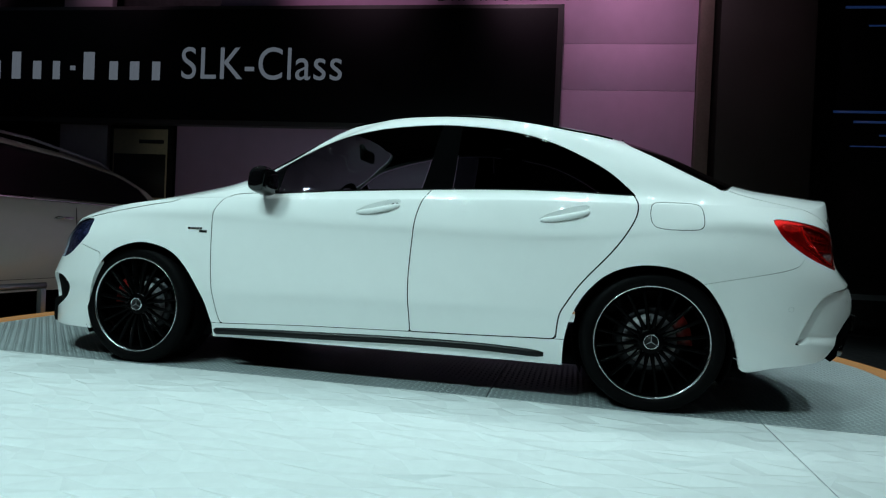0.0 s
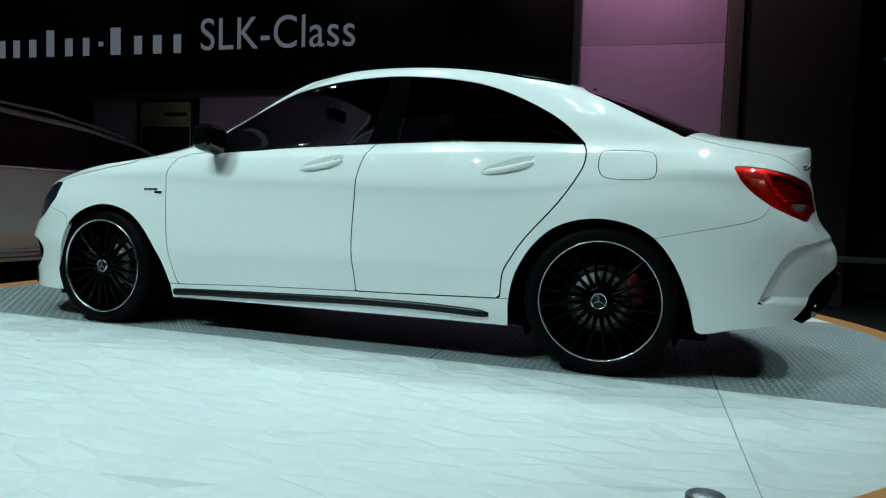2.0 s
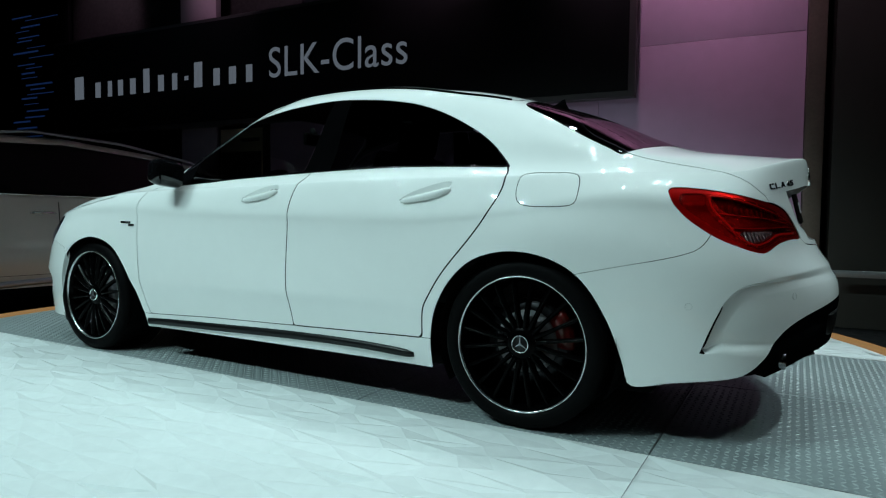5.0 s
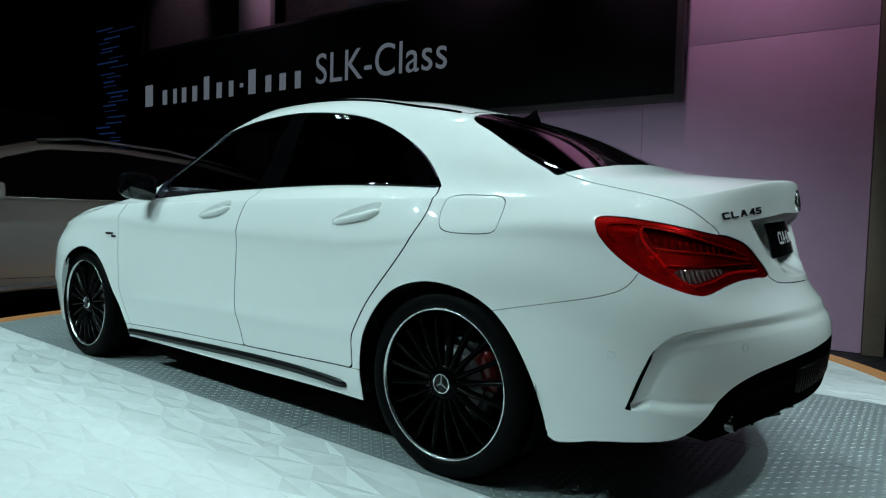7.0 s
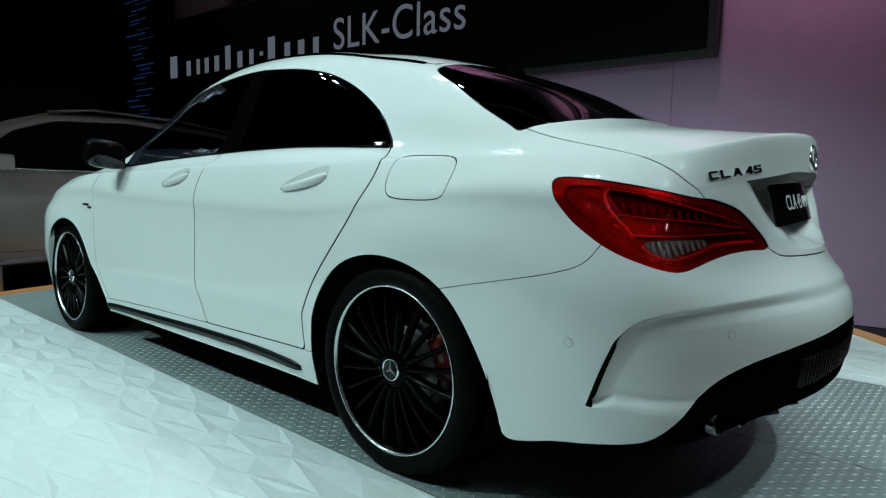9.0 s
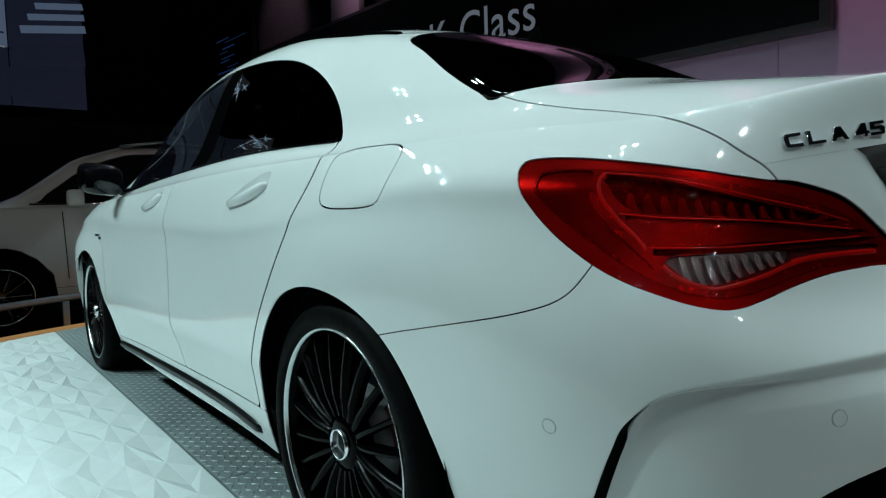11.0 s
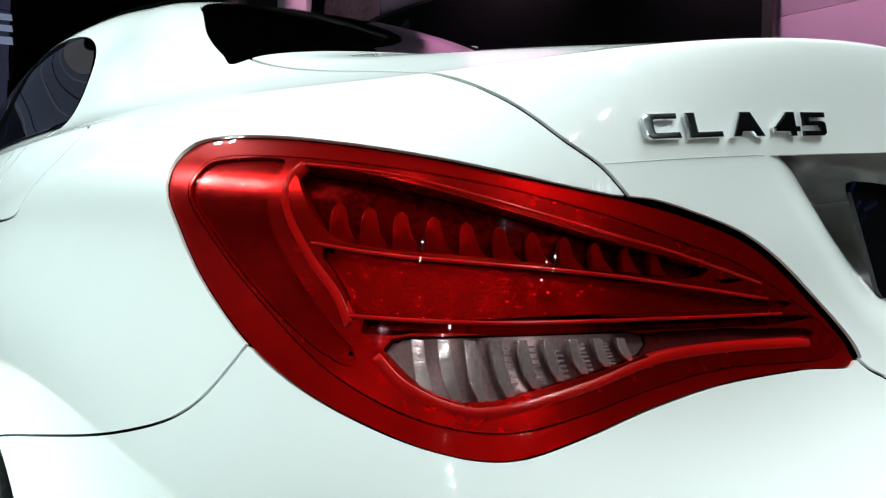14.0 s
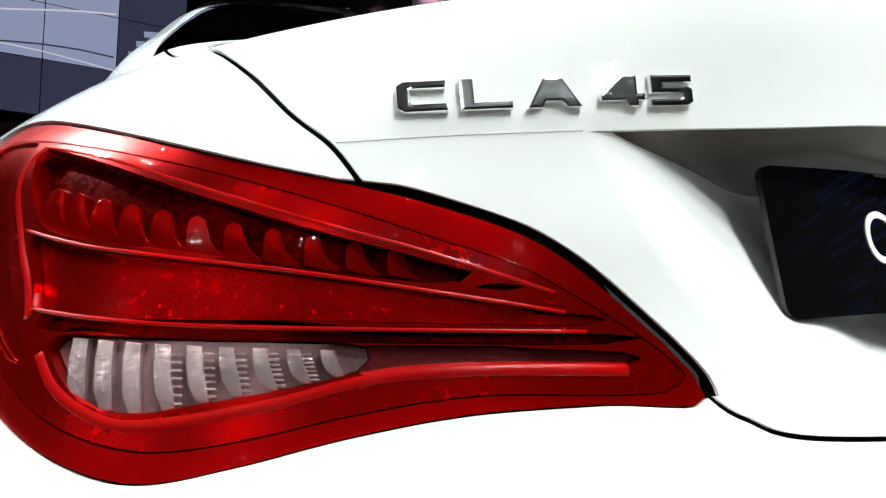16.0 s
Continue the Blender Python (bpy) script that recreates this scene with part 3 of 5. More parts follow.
skin = clip(clip(SKIN, -ARCH_R(SKIN[0])), -ARCH_F(clip(SKIN, -ARCH_R(SKIN[0]))[0]))
side_glass, skin = carve(skin, SIDE_GLASS, .006)
rear_glass, skin = carve(skin, REAR_GLASS, .005)
windscreen, skin = carve(skin, WINDSCREEN, .006)
roof, skin = carve(skin, ROOF, .012)
lamp, skin = carve(skin, TAIL_LAMP, .0012)
q_, z_ = qz(skin[0])[:, 0], skin[0][:, 2]
over = (q_ > 2.07) & (z_ > np.interp(q_, (2.06, 2.312), (.78, .733))) & (skin[0][:, 0] > 2.9)
skin = clip(skin, np.where(over, -TAIL_LAMP(skin[0]) - np.interp(q_, (2.085, 2.12), (.0006, .0056)), 1))
lid, skin = carve(skin, LID, .0034)
flap, skin = carve(skin, FLAP, .0035)
bumper, skin = carve(skin, BUMPER, .0022)
bumper = pressed(refine(bumper, 2), scoop_depth)
diffuser, bumper = carve(bumper, DIFFUSER, .001)
diffuser = clip(diffuser, diffuser[0][:, 2] - np.interp(qz(diffuser[0])[:, 0], (1.90, 1.97, 2.05, 2.20, 2.35, 2.75), (.50, .290, .265, .305, .335, .350)))
front_door, skin = carve(skin, FRONT_DOOR, .0045)
rear_door, skin = carve(skin, REAR_DOOR, .0066)
at_split = np.array(line_up(split_x, 8))
mid_ = skin[0][skin[2]].mean(1)
strip = (mid_[:, 2] > .295) & (mid_[:, 2] < .985) & (mid_[:, 1] < -.4) & (np.abs(mid_[:, 0] - np.interp(mid_[:, 2], at_split[:, 1], at_split[:, 0])) < .03)
skin = skin[0], skin[1], skin[2][~strip]
sill, skin = carve(skin, SILL, .0035)
hood, skin = carve(skin, HOOD, .005)
head_lamp, skin = carve(skin, HEAD_LAMP, .004)
front_bumper, skin = carve(skin, FRONT_BUMPER, .0035)
INTAKE = region(loop([(-.72, .46), (-.58, .464), (-.49, .455), (-.435, .40), (-.48, .33), (-.58, .28), (-.72, .25)], 5), xz, lambda v: np.minimum(-.45 - v[:, 1], -.3 - v[:, 0]))
intake, front_bumper = carve(front_bumper, INTAKE, 0.)
fender, quarter = carve(skin, lambda v: np.minimum(.60 - v[:, 0], .985 - v[:, 2]), 0.)

CAR_LABEL = "glossy white four-door coupe saloon parked on the turntable"
car = thing("car", label=CAR_LABEL, category="car")
pair("front_fender", fender, PAINT, car)
pair("quarter_panel", quarter, PAINT, car)
fd = pair("front_door", front_door, PAINT, car)
rd = pair("rear_door", rear_door, PAINT, car)
pair("side_sill", sill, PAINT, car)
pair("fuel_flap", flap, PAINT, car)
bp = panel("rear_bumper", both(bumper), PAINT, car)
df = panel("diffuser", both(diffuser), TRIM, car, "black lower diffuser insert")
boot = panel("boot_lid", both(lid), PAINT, car)
panel("roof_panel", both(roof), PAINT, car)
panel("bonnet", both(hood), PAINT, car)
fb = panel("front_bumper", both(front_bumper), PAINT, car, depth=.03)
for s in (intake, far(intake)):
    panel("air_intake", sunk(s, .022), LINER, fb, "black bumper air intake", depth=0)
panel("windscreen", both(windscreen), GLASS, car, depth=0)
panel("rear_window", both(rear_glass), REARGLASS, car, "dark tinted rear window", depth=0)
for s in (head_lamp, far(head_lamp)):
    hl = panel("headlight", sunk(s, .012), HEADBLUE, car, "smoked headlight")
    panel("lens", s, pane("head_lens", (.55, .6, .75), 1.0), hl, depth=0)


def on(plane, p, ok=None):
    """Place and normal of the body where its projection onto a plane is p."""
    q = plane(SKIN[0])
    f = SKIN[2] if ok is None else SKIN[2][ok(SKIN[0])[SKIN[2]].all(1)]
    a, b, c = q[f[:, 0]], q[f[:, 1]], q[f[:, 2]]
    e0, e1, w = b - a, c - a, np.asarray(p, float) - a
    det = e0[:, 0] * e1[:, 1] - e0[:, 1] * e1[:, 0]
    det = np.where(np.abs(det) < 1e-12, 1e-12, det)
    s, t = (w[:, 0] * e1[:, 1] - w[:, 1] * e1[:, 0]) / det, (e0[:, 0] * w[:, 1] - e0[:, 1] * w[:, 0]) / det
    k = np.argmax(np.minimum(np.minimum(s, t), 1 - s - t))
    i = f[k]
    pt = SKIN[0][i[0]] * (1 - s[k] - t[k]) + SKIN[0][i[1]] * s[k] + SKIN[0][i[2]] * t[k]
    nn = SKIN[1][i].sum(0)
    return Vector(pt), Vector(nn / np.linalg.norm(nn))


side = lambda v: (v[:, 1] < -.45) & (v[:, 2] < 1.02)
tailward = lambda v: (v[:, 0] > 2.9) & (v[:, 2] < 1.01)
yz = lambda v: v[:, 1:]


def seat_on(plane, p, toward, ok, lift=0.):
    """A pose on the body: x along toward (in the plane), z off the surface."""
    o, n = on(plane, p, ok)
    o2, _ = on(plane, (p[0] + toward[0] * .01, p[1] + toward[1] * .01), ok)
    x = (o2 - o)
    x = (x - n * x.dot(n)).normalized()
    y = n.cross(x)
    m = Matrix((x, y, n)).transposed().to_4x4()
    return Matrix.Translation(o + n * lift) @ m


MIRROR = Matrix.Diagonal((1, -1, 1, 1))


def twin(bm):
    b2 = bm.copy()
    bmesh.ops.transform(b2, matrix=MIRROR, verts=b2.verts)
    bmesh.ops.reverse_faces(b2, faces=b2.faces)
    return b2


# side windows
pillar_b, glass_rest = carve(side_glass, region([(1.552, .90), (1.645, 1.40), (1.742, 1.40), (1.728, .90)], xz), .003)
front_pane, rear_pane = carve(glass_rest, lambda v: 1.65 - v[:, 0], 0.)
sail, front_pane = carve(front_pane, region([(.6, .9), (.6, 1.3), (.80, 1.3), (.80, .9)], xz), .003)
for flip in (lambda s: s, far):
    panel("front_side_window", flip(front_pane), GLASS, car, "tinted front side window", depth=0)
    panel("rear_side_window", flip(rear_pane), DARKGLASS, car, "black privacy glass rear side window", depth=0)
    panel("pillar_trim", flip(pillar_b), TRIM, car, "gloss black centre pillar")
    panel("mirror_sail", flip(sail), BLACK, car, "black mirror corner trim")
seal = [on(xz, (x, z), lambda v: (v[:, 1] < -.45) & (v[:, 2] < 1.1))[0] for x, z in line_up([(.70, .952), (1.0, .970), (1.133, .980), (1.628, 1.001), (2.01, 1.011), (2.28, 1.009), (2.59, .998)], 6)]
seal_n = [p + Vector((0, -.002, -.001)) for p in seal]
for k in (1, -1):
    part("window_seal", tube([(p.x, p.y * k, p.z) for p in seal_n], .0045, 8), BLACK, car, "black rubber window seal")

# boot lid: recess, plate, emblem, badge
RECESS = region(line_up([(2.222, .901), (2.286, .910), (2.366, .921), (2.439, .932), (2.50, .935), (2.80, .937)], 5) + line_up([(2.80, .720), (2.45, .722), (2.38, .733), (2.33, .760), (2.29, .80), (2.26, .842), (2.236, .876), (2.222, .9005)], 5), qz, rear)
recess, lid = carve(lid, RECESS, 0.)
bpy.data.objects.remove(boot)
near_recess = lambda v: np.abs(RECESS(np.c_[v[:, 0], -np.abs(v[:, 1]), v[:, 2]])) < .004
lid2 = rim(both(lid), .003, lambda v: ~near_recess(v))
walls = rim(both(lid), .088, near_recess)
lid2 = (np.vstack([lid2[0], walls[0]]), np.vstack([lid2[1], walls[1]]), np.vstack([lid2[2], walls[2][2 * len(lid[2]):] + len(lid2[0])]))
boot = part("boot_lid", (lid2[0], lid2[2]), PAINT, car, "", lid2[1])
soft_step = lambda t: np.clip(t, 0, 1) ** 2 * (3 - 2 * np.clip(t, 0, 1))
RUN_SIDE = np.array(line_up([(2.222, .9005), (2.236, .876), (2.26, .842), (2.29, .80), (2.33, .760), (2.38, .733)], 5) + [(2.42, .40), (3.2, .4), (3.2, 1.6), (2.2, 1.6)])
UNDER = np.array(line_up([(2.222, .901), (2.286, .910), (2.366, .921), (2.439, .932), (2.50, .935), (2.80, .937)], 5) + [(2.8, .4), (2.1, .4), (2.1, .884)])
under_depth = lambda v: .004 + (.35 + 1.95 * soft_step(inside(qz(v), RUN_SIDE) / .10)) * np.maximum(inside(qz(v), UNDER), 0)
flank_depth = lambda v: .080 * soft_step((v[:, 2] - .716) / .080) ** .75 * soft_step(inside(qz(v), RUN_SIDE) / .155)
# the recess: trim coloured dark for the overhang's shade meets a white flank that runs out softly
shade_trim, flank = carve(refine(recess, 2), lambda v: flank_depth(v) - under_depth(v), 0.)
for name, shell, depth, mat, label in (("recess", flank, flank_depth, PAINT, "white number plate recess"), ("recess_shade_trim", shade_trim, under_depth, UNDERSIDE, "trim under the overhang, its shade put into the dark taupe")):
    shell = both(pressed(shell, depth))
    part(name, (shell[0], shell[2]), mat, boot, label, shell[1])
bend = lambda y: .016 * (1 - (y / .217) ** 2)
plate_m = Matrix.Translation((3.577, -.029, .8455)) @ Euler((radians(1.9), radians(-14), 0)).to_matrix().to_4x4()
# the plate: a thin curved sheet with rounded corners
cols, sheet, faces = [-.217, -.2165, -.2145, -.211, -.206] + [-.2 + .04 * i for i in range(11)] + [.206, .211, .2145, .2165, .217], [], []
for y in cols:
    d = min(.217 - abs(y), .011)
    h = .058 - .011 + math.sqrt(.011 ** 2 - (.011 - d) ** 2)
    sheet += [(bend(y) + .002, y, -h), (bend(y) + .002, y, h), (bend(y) - .002, y, h), (bend(y) - .002, y, -h)]
for i in range(len(cols) - 1):
    faces += [(4 * i + k, 4 * i + 4 + k, 4 * i + 4 + (k + 1) % 4, 4 * i + (k + 1) % 4) for k in range(4)]
n = len(sheet)
pl = part("plate", (sheet, faces + [(0, 1, 2, 3), (n - 1, n - 2, n - 3, n - 4)]), BLACK, car, "black curved show plate with white lettering", smooth=False)
pl.matrix_local = plate_m


def writing(name, body, size, m, mat, parent, depth=.001, spacing=1.0):
    cu = bpy.data.curves.new(name, "FONT")
    cu.body, cu.size, cu.extrude, cu.space_character = body, size, depth, spacing
    cu.align_x, cu.align_y = "CENTER", "CENTER"
    tmp = bpy.data.objects.new(name, cu)
    me = bpy.data.meshes.new_from_object(tmp)
    bpy.data.objects.remove(tmp)
    me.materials.append(mat)
    ob = new(name, me)
    ob.matrix_local = m
    if parent is not None:
        ob.parent = parent
    return ob


WHITE_INK = material("white_ink", (.75, .75, .75), .5)
word = writing("lettering", "CLA 45", .062, Matrix.Identity(4), WHITE_INK, pl)
for v in word.data.vertices:
    y = v.co.x * .86 - .030
    v.co = (.0024 + bend(y) + v.co.z * .4, y, v.co.y)
for i in range(3):
    ob = part("lettering_bar", block((.001, .024, .034), bevel=0), WHITE_INK, pl)
    ob.location = (.0024 + bend(.079 + .034 * i), .079 + .034 * i, 0)

GLYPHS = (
    (.006, 68, [(0, .14), (0, .86), (.14, 1), (1, 1), (.97, .74), (.32, .74), (.28, .70), (.28, .30), (.32, .26), (.97, .26), (1, 0), (.14, 0)]),
    (.207, 72, [(0, 0), (0, 1), (.28, 1), (.28, .25), (1, .25), (1, 0)]),
    (.422, 79, [(0, 0), (.34, 1), (.66, 1), (1, 0), (.72, 0), (.64, .20), (.34, .20), (.27, 0)]),)
GLYPHS += (
    (.668, 68, [(0, .18), (0, .40), (.50, 1), (.84, 1), (.84, .42), (1, .42), (1, .18), (.84, .18), (.84, 0), (.56, 0), (.56, .18)]),
    (.842, 68, [(0, 0), (.86, 0), (1, .12), (1, .54), (.88, .64), (.30, .64), (.30, .75), (1, .75), (1, 1), (.02, 1), (.02, .42), (.68, .42), (.72, .38), (.72, .28), (.68, .24), (0, .24)]))
badge = new("badge")
badge.parent = car
badge["label"] = "chrome model badge letters"
for at, width, outline in GLYPHS:
    m = seat_on(qz, (2.112 + .182 * at, .901 + .025 * at), (.182, .025), tailward)
    w = width / 371 * .176
    part("letter", prism([(x * w, y * .0215) for x, y in outline], .0046, m, .0019), BADGE, badge, smooth=False)

em, en = on(yz, (-.001, .978), lambda v: (v[:, 0] > 3.5) & (v[:, 2] < 1.03))
# thin grey bar along the lid crease, its shade line drawn in colour
for k in (1, -1):
    pts = [on(qz, p, tailward) for p in line_up([(2.080, .8815), (2.138, .890), (2.224, .902)], 5)]
    v, f = tube([p - n * .0001 for p, n in pts], .0006, 6)
    part("crease_line", ([(x, y * k, z) for x, y, z in v], f if k > 0 else [g[::-1] for g in f]), material("crease_shade", (.60, .62, .61), .4), boot)
star = part("emblem", lathe([(.039, -.004), (.039, .003), (.037, .006), (.033, .006), (.031, .002), (.031, -.002)], 48, "x"), CHROME, boot, "round chrome emblem ring")
star.matrix_local = Matrix.Translation((em.x, 0, em.z)) @ Euler((0, radians(-8), 0)).to_matrix().to_4x4()
part("emblem_disc", lathe([(0, .0005), (.032, .0)], 32, "x"), SATIN, star)
for i in range(3):
    arm = prism([(-.004, 0), (0, .031), (.004, 0)], .004, Matrix.Rotation(2 * math.pi * i / 3, 4, "X") @ Matrix(((0, 0, 1, .001), (1, 0, 0, 0), (0, 1, 0, 0), (0, 0, 0, 1))))
    part("emblem_arm", arm, CHROME, star, smooth=False)

# tail lamps: red rim, sunk chambers behind a clear lens
INNER = [(1.761, .850), (1.764, .874), (1.782, .885), (1.838, .883), (1.929, .872), (2.004, .860), (2.078, .844), (2.139, .827), (2.209, .804), (2.298, .742), (2.178, .734), (2.114, .723), (2.060, .709), (2.011, .701), (1.962, .707),
         (1.917, .723), (1.881, .743), (1.843, .772), (1.800, .808)]
UPPER = [(1.854, .870), (1.863, .875), (1.930, .863), (2.005, .844), (2.078, .826), (2.138, .813), (2.201, .797), (2.161, .798), (2.078, .803), (2.007, .810), (1.935, .814), (1.897, .819), (1.876, .833), (1.862, .856)]
MIDDLE = [(1.879, .816), (1.936, .809), (2.007, .805), (2.078, .799), (2.223, .786), (2.231, .777), (2.078, .774), (1.919, .769), (1.902, .784), (1.888, .802)]
BAR = [(1.906, .767), (1.926, .769), (2.078, .773), (2.247, .772), (2.252, .766), (2.079, .762), (1.927, .759), (1.913, .762)]
WHITE = [(1.922, .7565), (1.945, .758), (1.985, .7595), (2.05, .761), (2.10, .7615), (2.113, .760), (2.114, .748), (2.09, .740), (2.061, .733), (2.030, .7265), (2.004, .7205), (1.979, .7195), (1.962, .724), (1.945, .736)]
TAIL = [(2.114, .761), (2.257, .761), (2.271, .749), (2.204, .751), (2.114, .743)]
LOWER_LINE = [(1.915, .760), (1.925, .744), (1.945, .727), (1.977, .7145), (2.006, .713), (2.063, .7245), (2.121, .741), (2.185, .747), (2.262, .748)]
SIDE = [(1.764, .850), (1.766, .873), (1.784, .882), (1.842, .880), (1.836, .860), (1.837, .834), (1.862, .797), (1.896, .760), (1.912, .746), (1.908, .738), (1.883, .748), (1.845, .774), (1.803, .809)]
RIDGES = ([(1.905, .765), (1.893, .785), (1.872, .808), (1.852, .838), (1.848, .862), (1.858, .878)], [(1.872, .818), (1.93, .811), (1.986, .8075), (2.084, .801), (2.222, .785)],
          [(1.90, .7705), (1.993, .7685), (2.087, .770), (2.235, .7735)], [(1.858, .878), (1.93, .868), (2.005, .850), (2.078, .832), (2.14, .818), (2.215, .797)])


def lamp_bar(name, points, sink, radius, mat, k, parent, label=""):
    """A thin moulding that follows the lamp's surface."""
    pts = [on(qz, tuple(p), tailward) for p in loop(points, 6, False)]
    v, f = tube([p - n * sink for p, n in pts], radius, 8)
    part(name, ([(x, y * k, z) for x, y, z in v], f if k > 0 else [g[::-1] for g in f]), mat, parent, label)


def wedge(outline, depth, m, tilt):
    """A prism whose face leans along x, as the cut plates in the lamp do."""
    bm = prism(outline, depth, None, .0006)
    for v in bm.verts:
        if v.co.z > depth * .4:
            v.co.z += v.co.x * tilt
    bmesh.ops.transform(bm, matrix=m, verts=bm.verts)
    return bm


def lamp_parts(flip, k):
    lamp_thing = panel("tail_light", flip(sunk(lamp, .034)), LAMPGAP, car, "large red tail light with clear lower chamber", depth=0)
    body = sunk(lamp, .003)
    ring_in, band = carve(body, region(loop(INNER, 5), qz), .0010)
    panel("rim", flip(band), RED, lamp_thing, "bright red outer band", depth=.02)
    rest = ring_in
    for name, pts, mat, deep, label, smooth_k in (("side_reflector", SIDE, SIDERED, .003, "red side reflector", 4), ("upper_chamber", UPPER, DARKRED, .014, "dark red upper chamber", 4), ("middle_chamber", MIDDLE, MIDRED, .006, "dark red middle chamber", 4),
                                                  ("divider", BAR, DARKRED, .009, "dark red divider bar", 3), ("clear_chamber", WHITE, SILVER, .008, "clear silver lower chamber", 1), ("end_chamber", TAIL, ENDRED, .006, "", 2)):
        room, rest = carve(rest, region(loop(pts, smooth_k), qz), .0008)
        panel(name, flip(sunk(room, deep)), mat, lamp_thing, label, depth=0)
    panel("reflector_body", flip(rest), BODYRED, lamp_thing, "red moulded lamp body", depth=.015)
    # curved teeth, ribs and mouldings inside the chambers
    for i in range(11):
        q = 1.893 + .0235 * i
        lo, hi = .8175 - .0165 * i / 11, .848 - .032 * i / 11
        h = (hi - lo) / 2
        m = seat_on(qz, (q, (lo + hi) / 2), (1, -.1), tailward, -.0155)
        bm = wedge([(-.0085, -h), (-.0105, h * .1), (-.0100, h * .7), (-.0065, h), (-.0020, h * .85), (.0005, h * .35), (.0035, -h * .2), (.0085, -h * .60), (.0125, -h * .70), (.0125, -h)], .006, m, -.36)
        part("tooth", twin(bm) if k < 0 else bm, PRISM, lamp_thing)
    for i in range(9):
        q = 1.957 + .0175 * i
        top, bot = .7585, (.722, .720, .7185, .722, .727, .731, .735, .739, .743)[i]
        h = (top - bot) / 2
        m = seat_on(qz, (q, (top + bot) / 2), (1, 0), tailward, -.0095)
        bm = wedge([(.000, -h), (-.0055, -h * .4), (-.0080, h * .3), (-.0090, h), (-.0010, h), (.0012, h * .2), (.0046, -h * .5), (.0070, -h)], .0045, m, -.30)
        part("rib", twin(bm) if k < 0 else bm, CLEAR, lamp_thing)
        for j in range(7 if 2 < i < 8 else 0):
            z = bot + (top - bot) * (j + 1.2) / 8.5
            m = seat_on(qz, (q + .0095 - .010 * (j + 1.2) / 8.5, z), (1, 0), tailward, -.0085)
            bm = prism([(-.0040, -.0008), (-.0040, .0008), (.0030, .0008), (.0030, -.0008)], .0012, m, .0003)
            part("rib_step", twin(bm) if k < 0 else bm, CLEAR, lamp_thing)
    lamp_bar("bright_line", LOWER_LINE[4:], .003, .0008, GUIDE, k, lamp_thing, "thin bright moulding")
    lamp_bar("glow_line", [(q, z + .002) for q, z in LOWER_LINE[1:]], .0072, .0056, GUIDE, k, lamp_thing)
    for line in RIDGES:
        lamp_bar("light_guide", line, .0068 if line is RIDGES[0] else .0036, .0052 if line is RIDGES[0] else .0014, GUIDE, k, lamp_thing)
    crowned = pressed(refine(lamp, 1), lambda v: -.0045 * (1 - ((v[:, 2] - .79) / .09) ** 2) * soft_step(TAIL_LAMP(v) / .03))
    panel("lens", flip(crowned), LENS, lamp_thing, "clear glossy lens", depth=0)


lamp_parts(lambda s: s, 1)
lamp_parts(far, -1)

# rear bumper: side slit, sensors, diffuser fins, tailpipes
slit_line = loop([(1.818, .350), (1.828, .392), (1.839, .438), (1.853, .488), (1.869, .530), (1.910, .572)], 6, False)
wid = np.interp(np.linspace(0, 1, len(slit_line)), (0, .15, .7, 1), (.014, .021, .019, .004))
dirs = np.gradient(slit_line, axis=0)
nrm2 = np.c_[dirs[:, 1], -dirs[:, 0]] / np.linalg.norm(dirs, axis=1, keepdims=True)
slit_poly = np.vstack([slit_line, (slit_line + nrm2 * wid[:, None])[::-1]])
slit, bumper = carve(bumper, region(slit_poly, qz), 0.)
bpy.data.objects.remove(bp)
bp = panel("rear_bumper", both(bumper), PAINT, car, depth=.012)
# shallow strip, coloured black for the slit's shaded depth
for s in (slit, far(slit)):
    panel("air_slit", sunk(s, .0025), LINER, bp, "air slit, its shaded depth painted black", depth=0)
SENSOR = material("sensor_ring_grey", (.42, .44, .44), .4)
for p in ((1.771, .508), (2.150, .541)):
    m = seat_on(qz, p, (1, 0), tailward)
    m = m @ Matrix.Translation((0, 0, -float(scoop_depth(np.array([m.translation]))[0]) + .0004))
    for flip in (False, True):
        for nm, prof, mat in (("sensor_ring", [(.0122, -.002), (.0116, .0002), (.0112, .0002), (.0110, -.003)], SENSOR), ("parking_sensor", [(.0, .0002), (.0100, .0001), (.0102, -.001)], PAINT)):
            v, f = lathe(prof, 28, "z")
            v = [m @ Vector(q) for q in v]
            if flip:
                v, f = [(q.x, -q.y, q.z) for q in v], [g[::-1] for g in f]
            part(nm, (v, f), mat, bp, smooth=False)
for y in (-.36, -.24, -.12, 0, .12, .24, .36):
    fin = block((.13, .010, .055), (3.62 - .25 * y * y, y, .315), .003, Euler((0, radians(-24), 0)).to_matrix().to_4x4())
    part("fin", fin, SATIN, df)
for y in np.linspace(-.34, .34, 29):
    part("grille_rib", block((.012, .007, .075), (3.728 - .26 * y * y, float(y), .425), .002, Euler((0, radians(6), 0)).to_matrix().to_4x4()), SATIN, df)
part("splitter", tube([(3.700 - .42 * y * y, y, .340 - .10 * y * y) for y in np.linspace(-.40, .40, 17)], .008, 10, .6), SATIN, df, "black lower splitter edge")
TIP = material("dark_chrome", (.16, .16, .17), .14, 1., scale=12, amount=.1)
